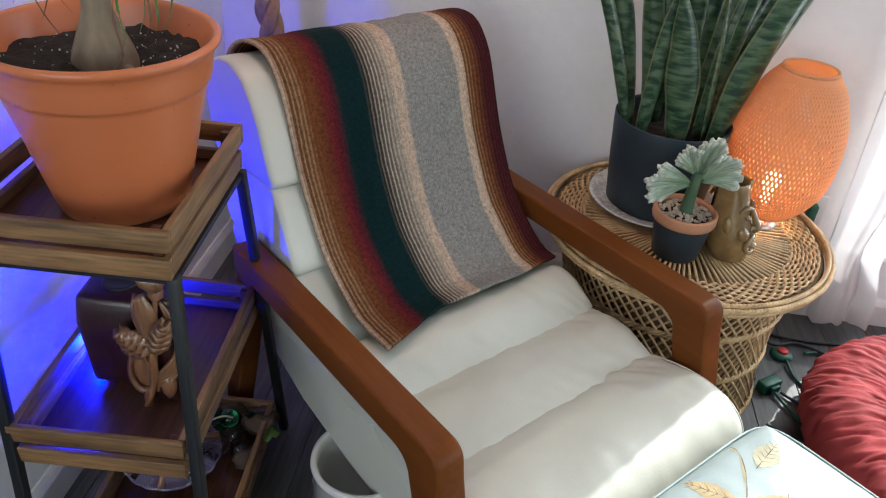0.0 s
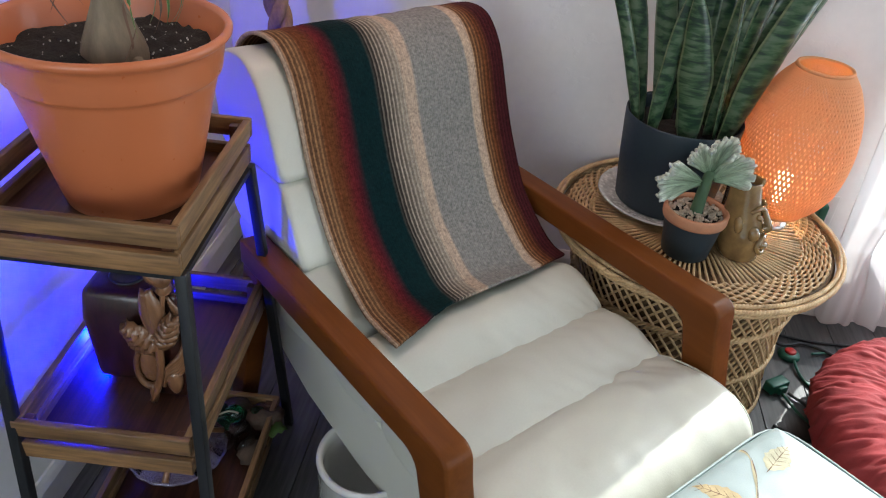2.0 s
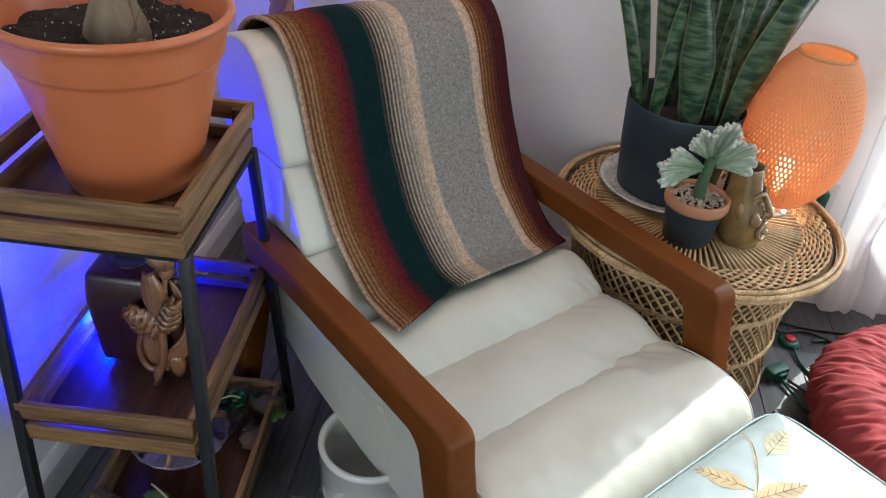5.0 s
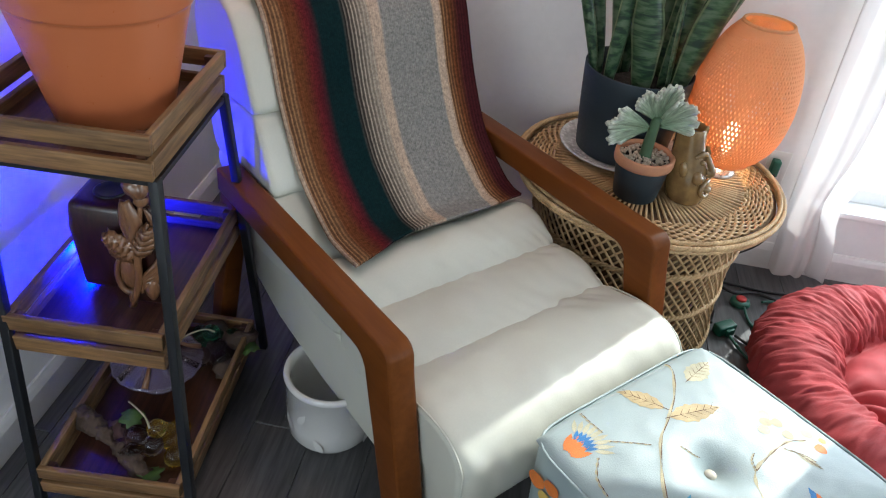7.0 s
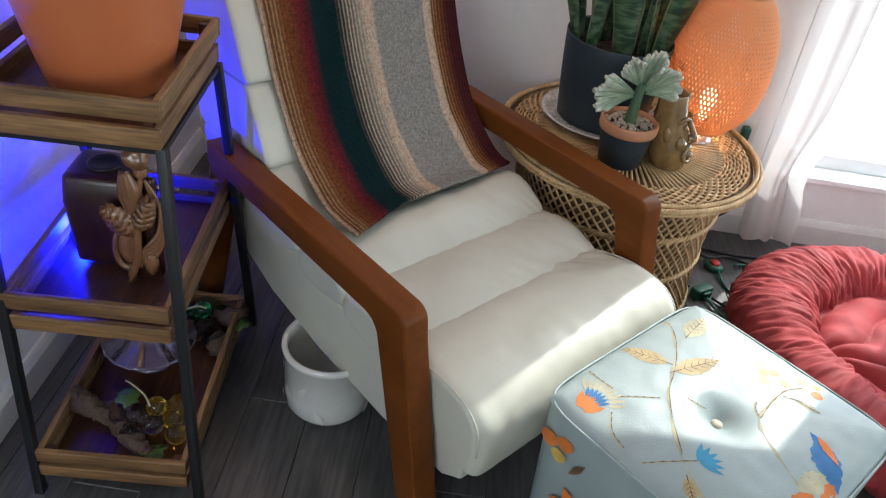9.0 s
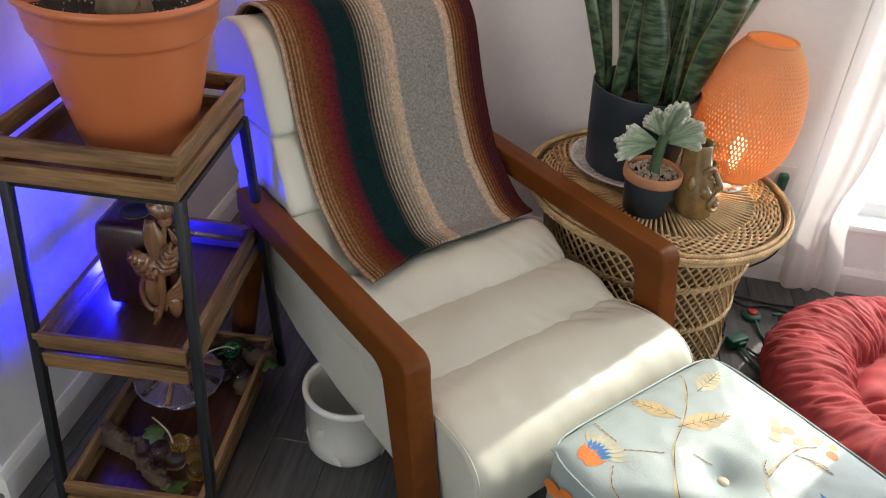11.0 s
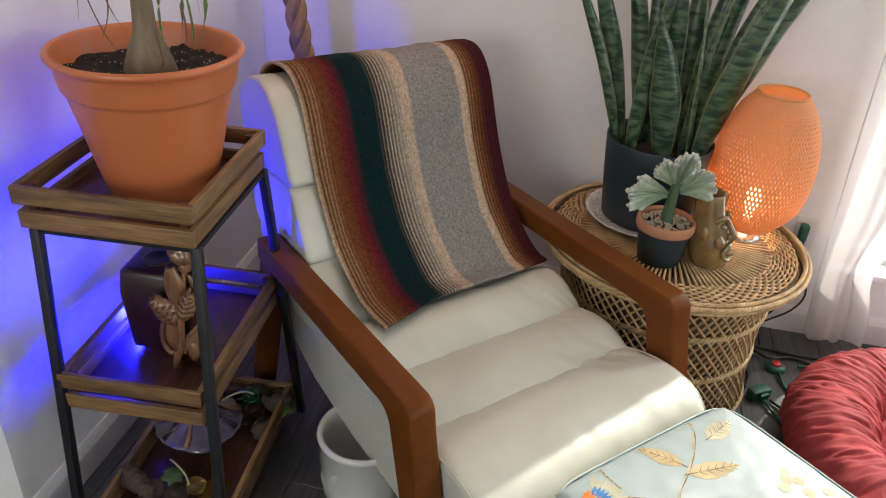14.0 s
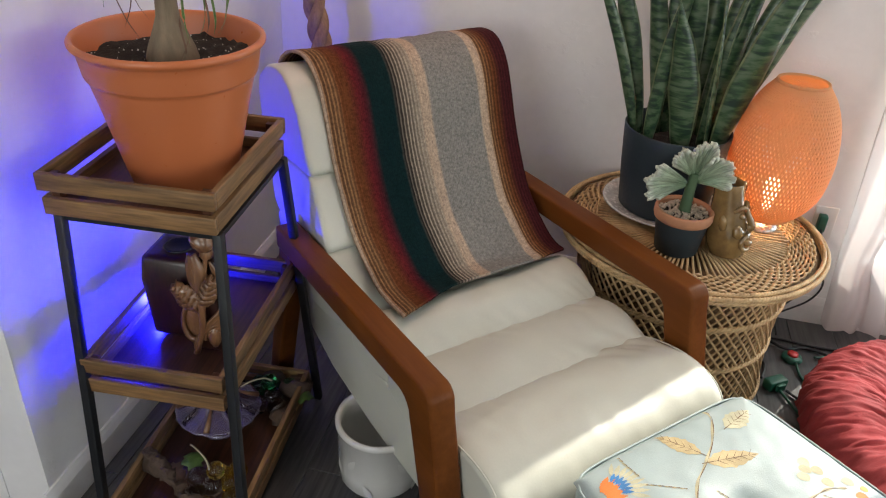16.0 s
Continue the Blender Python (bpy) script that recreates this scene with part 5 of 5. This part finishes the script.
# diamonds: each is made of two rows; a small hole is left in its middle
for j in range(0, 38):
    for k in range(NS):
        o = j % 2
        low, left, right, high = grid[j][k], grid[j + 1][(k - 1 + o) % NS], grid[j + 1][(k + o) % NS], grid[j + 2][k]
        mid = (low.co + left.co + right.co + high.co) / 4
        f = 0.40 if 2 < j < 34 else 0.12
        ins = [bm.verts.new(mid + (v.co - mid) * f) for v in (low, right, high, left)]
        outer = (low, right, high, left)
        for i in range(4):
            bm.faces.new((outer[i], outer[(i + 1) % 4], ins[(i + 1) % 4], ins[i]))
for j in (0, 39):
    for k in range(NS):
        o = j % 2
        if j == 0:
            bm.faces.new((grid[0][k], grid[0][(k + 1) % NS], grid[1][k]))
        else:
            bm.faces.new((grid[39][k], grid[40][(k + 1) % NS], grid[40][k]))
bmesh.ops.remove_doubles(bm, verts=bm.verts, dist=1e-5)
bmesh.ops.recalc_face_normals(bm, faces=bm.faces)
thick(part("shade", bm, M_BAMBOO, lampx, "woven bamboo shade with small gaps"), 0.0016, 1.0)
for z, r, t in ((0.044, 0.071, 0.004), (0.419, 0.066, 0.0045)):
    part("ring", tube([(r * math.cos(2 * math.pi * k / 48), r * math.sin(2 * math.pi * k / 48), z) for k in range(48)], t, 6, closed=True), M_BAMBOO, lampx)
bulb = part("bulb", lathe([(0, 0.060), (0.013, 0.062), (0.014, 0.085), (0.019, 0.105), (0.023, 0.122), (0.019, 0.140), (0.010, 0.149), (0, 0.151)], 32), M_BULB, lampx)
bulb.visible_shadow = False

# ---------------------------------------------------------------- floor things
wpot = thing("white_pot", pose(-0.235, 1.150, 0.0) @ Matrix.Scale(1.04, 4), "white glazed ceramic pot with raised leaf pattern on the floor", "plant pot")
part("body", lathe([(0, 0), (0.085, 0), (0.094, 0.004), (0.101, 0.018), (0.104, 0.06), (0.105, 0.168), (0.1085, 0.172), (0.110, 0.180), (0.108, 0.187), (0.102, 0.189), (0.096, 0.184), (0.094, 0.16), (0.092, 0.02), (0, 0.02)], 72), M_WHITEPOT, wpot)
for k in range(16):
    a = k * 0.3927
    part("relief", petal(0, 0, 0.045, 0.017, 60 if k % 2 else 120, lambda x, y, a=a: Vector(((0.1055 + 0.002 * (1 - (y / 0.03) ** 2)) * math.cos(a + x / 0.105), (0.1055 + 0.002 * (1 - (y / 0.03) ** 2)) * math.sin(a + x / 0.105), 0.075 + 0.035 * (k % 3 - 1) + y))), M_WHITEPOT, wpot)

# red round floor cushion
bed = thing("pet_bed", pose(1.330, 1.500, 0.0), "round red plush pet bed with gathered puffy rim", "pet bed")
bm = bmesh.new()
NB, NR = 640, 36
R0 = 0.372


def fold_at(a, depth):
    """Uneven gathered folds round the rim."""
    w = a * 54 + 4.2 * noise.noise(Vector((math.cos(a) * 3, math.sin(a) * 3, depth * 1.3))) + depth * 1.1
    s = abs(math.sin(w))
    gain = 0.45 + 0.75 * abs(noise.noise(Vector((math.cos(a) * 5 + 4, math.sin(a) * 5, 0.7))))
    return (s ** 0.6 - 0.6) * gain * (0.35 + 1.1 * abs(noise.noise(Vector((math.cos(a) * 9, math.sin(a) * 9, depth * 0.9)))))


ringv = []
for k in range(NB):
    a = 2 * math.pi * k / NB
    row = []
    for s in range(NR):
        b = 2 * math.pi * s / NR
        gather = (0.5 - 0.5 * math.cos(b)) ** 0.8
        pl = (0.006 + 0.017 * gather) * fold_at(a, b) + 0.020 * noise.noise(Vector((math.cos(a) * 2.5, math.sin(a) * 2.5, b * 0.6))) + 0.013 * noise.noise(Vector((math.cos(a) * 20, math.sin(a) * 20, b * 2.2))) + 0.005 * noise.noise(Vector((math.cos(a) * 60, math.sin(a) * 60, b * 9)))
        rr = 0.122 + pl
        x = R0 + 0.012 * math.sin(a * 3 + 1) + rr * math.cos(b)
        z = max(0.004, 0.100 + 0.86 * rr * math.sin(b))
        row.append(bm.verts.new((x * math.cos(a), x * math.sin(a), z)))
    ringv.append(row)
for k in range(NB):
    for s in range(NR):
        bm.faces.new((ringv[k][s], ringv[(k + 1) % NB][s], ringv[(k + 1) % NB][(s + 1) % NR], ringv[k][(s + 1) % NR]))
bmesh.ops.recalc_face_normals(bm, faces=bm.faces)
part("rim", bm, M_RED, bed)
rows = []
for r in range(61):
    row = []
    for c in range(241):
        a, rad = 2 * math.pi * c / 240, 0.320 * r / 60
        x, y = rad * math.cos(a), rad * math.sin(a)
        px, py = x + 0.30, y + 0.045
        ang, dist = math.atan2(py, px), math.hypot(px, py)
        n = noise.noise(Vector((x * 4, y * 4, 2)))
        drape = 0.034 * (abs(math.sin(ang * 6.5 + 2.5 * n)) ** 0.7 - 0.5) * min(1, dist / 0.10) * (1 - 0.5 * dist)
        row.append((x, y, 0.140 + 0.03 * n + drape + 0.010 * noise.noise(Vector((x * 14, y * 14, 5))) - 0.03 * (r / 60) ** 4))
    rows.append(row)
part("pad", sheet(rows), M_RED, bed)

# rope behind the chair
rope = thing("hanging_rope", pose(0, 0, 0), "thick twisted natural rope hanging behind the chair", "rope")
axis = [Vector((-0.675, 1.98, 0.60)), Vector((-0.685, 1.98, 0.80)), Vector((-0.715, 1.985, 1.0)), Vector((-0.765, 1.99, 1.3)), Vector((-0.80, 2.0, 1.8)), Vector((-0.81, 2.0, ZC))]
axis_pts = spline(axis, 240)
for s in range(3):
    pts = []
    for k, p in enumerate(axis_pts):
        a = (p.z) * 30 + s * 2.094
        pts.append(p + Vector((math.cos(a), math.sin(a), 0)) * 0.0165)
    part("rope_strand", tube(pts, 0.0185, 10), M_ROPE, rope)
part("ceiling_hook", tube([(-0.81, 2.0, ZC - 0.05), (-0.81, 2.0, ZC + 0.002)], 0.008, 8), M_STEEL, rope)

# outlet, cords, foot switch
outlet = thing("wall_outlet", pose(0.945, YB, 0.385), "off-white wall outlet plate with dark plugs", "outlet")
part("plate", box(-0.036, 0.036, -0.006, 0.0, -0.058, 0.058, 0.003), M_PLATE, outlet)
part("socket", box(-0.017, 0.017, -0.0085, -0.0062, -0.040, -0.008, 0.002), M_TRIM, outlet)
plug = thing("plug", pose(0.935, YB - 0.009, 0.395), "black plug with cord in the wall outlet", "plug")
part("plug_body", box(-0.013, 0.013, -0.030, 0.0, -0.030, 0.026, 0.005), M_CORDGREEN, plug)
part("cord", tube(spline([(0.0, -0.025, -0.015), (0.012, -0.045, -0.07), (0.03, -0.03, -0.16), (0.0, -0.03, -0.27), (-0.05, -0.05, -0.33), (-0.09, -0.08, -0.385)], 40), 0.0042, 8), M_CORDBLACK, plug)
green_plug = thing("plug", pose(0.968, YB - 0.002, 0.268), "black adapter box hanging at the wall outlet", "plug")
part("plug_body", box(-0.012, 0.012, -0.034, 0.0, -0.036, 0.036, 0.004), M_CORDBLACK, green_plug)
part("cord", tube(spline([(0.0, -0.02, -0.015), (0.03, -0.04, -0.09), (0.0, -0.05, -0.16), (-0.10, -0.07, -0.23), (-0.12, -0.12, -0.262)], 40), 0.0035, 8), M_CORDBLACK, green_plug)
switch = thing("foot_switch", pose(0.914, 1.985, 0.0, 0, 0, 30) @ Matrix.Scale(0.78, 4), "dark foot switch with a red button on the floor", "switch")
part("switch_body", lathe([(0, 0), (0.040, 0), (0.043, 0.006), (0.038, 0.018), (0.026, 0.024), (0, 0.024)], 40), M_CORDGREEN, switch)
part("red_button", lathe([(0.022, 0.0235), (0.022, 0.030), (0.016, 0.034), (0, 0.035)], 28), M_REDLAMP, switch, "red button")
strip = thing("extension_socket", pose(0.838, 1.82, 0.0, 0, 0, 35) @ Matrix.Scale(0.82, 4), "green outdoor extension cord socket on the floor", "extension cord")
part("socket_body", box(-0.042, 0.042, -0.022, 0.022, 0.0, 0.040, 0.006), M_CORDGREEN, strip)
part("socket_cap", box(-0.020, 0.020, -0.036, -0.0225, 0.006, 0.034, 0.004), M_CORDGREEN, strip)


def cord(points, r, material, label):
    ob = part("power_cord", tube(spline(points, 60), r, 8), material)
    return tagged(ob, label, "cord")


cord([(0.985, 2.0, 0.012), (1.06, 2.02, 0.006), (1.15, 1.96, 0.006), (1.22, 2.0, 0.006), (1.34, 2.05, 0.006)], 0.0045, M_CORDGREEN, "dark green cord running along the floor")
cord([(0.92, 1.95, 0.012), (0.93, 1.88, 0.006), (0.98, 1.78, 0.006), (0.96, 1.69, 0.006), (0.90, 1.70, 0.006), (0.85, 1.79, 0.012)], 0.0045, M_CORDGREEN, "dark green cord looped on the floor")
cord([(0.80, 1.84, 0.012), (0.82, 1.92, 0.006), (0.80, 2.02, 0.006), (0.86, 2.08, 0.006), (1.0, 2.07, 0.006), (1.2, 2.08, 0.006), (1.45, 2.06, 0.006)], 0.0045, M_CORDBLACK, "black cord along the wall on the floor")
cord([(0.85, 2.05, 0.014), (0.90, 2.02, 0.014), (0.98, 2.05, 0.008), (1.08, 1.99, 0.014), (1.2, 1.94, 0.006), (1.28, 2.04, 0.008)], 0.0055, M_CORDBLACK, "thick black cord tangled on the floor")
cord([(0.87, 1.80, 0.010), (0.93, 1.74, 0.006), (0.98, 1.64, 0.006), (0.88, 1.62, 0.006), (0.80, 1.66, 0.006)], 0.005, M_CORDBLACK, "black cord curling beside the wicker table")
cord([(0.72, 1.98, ZT + 0.012), (0.74, 2.05, ZT + 0.014), (0.76, 2.13, ZT + 0.014), (0.78, 2.18, 0.40), (0.80, 2.19, 0.25), (0.85, 2.18, 0.10), (0.88, 2.10, 0.006)], 0.003, M_CORDBLACK, "thin black lamp cord over the table edge")

# ---------------------------------------------------------------- floor planks
plank = {}
rng = random.Random(2)
x = -2.52
while x < 3.0:
    y, long = YF, round(rng.uniform(0.15, 1.2), 2)
    while y < YB - 0.02:
        y1 = min(YB - 0.001, y + long)
        key = round(y1 - y, 3)
        if key not in plank:
            plank[key] = part("plank", box(0.0008, 0.1492, 0.0008, key - 0.0008, -0.0058, 0.0, 0.0012, 1), M_FLOOR, floor, smooth=False)
            plank[key].location = (x, y, 0)
        else:
            again("plank", plank[key], pose(x, y, 0), floor)
        y, long = y1, 1.2
    x += 0.15
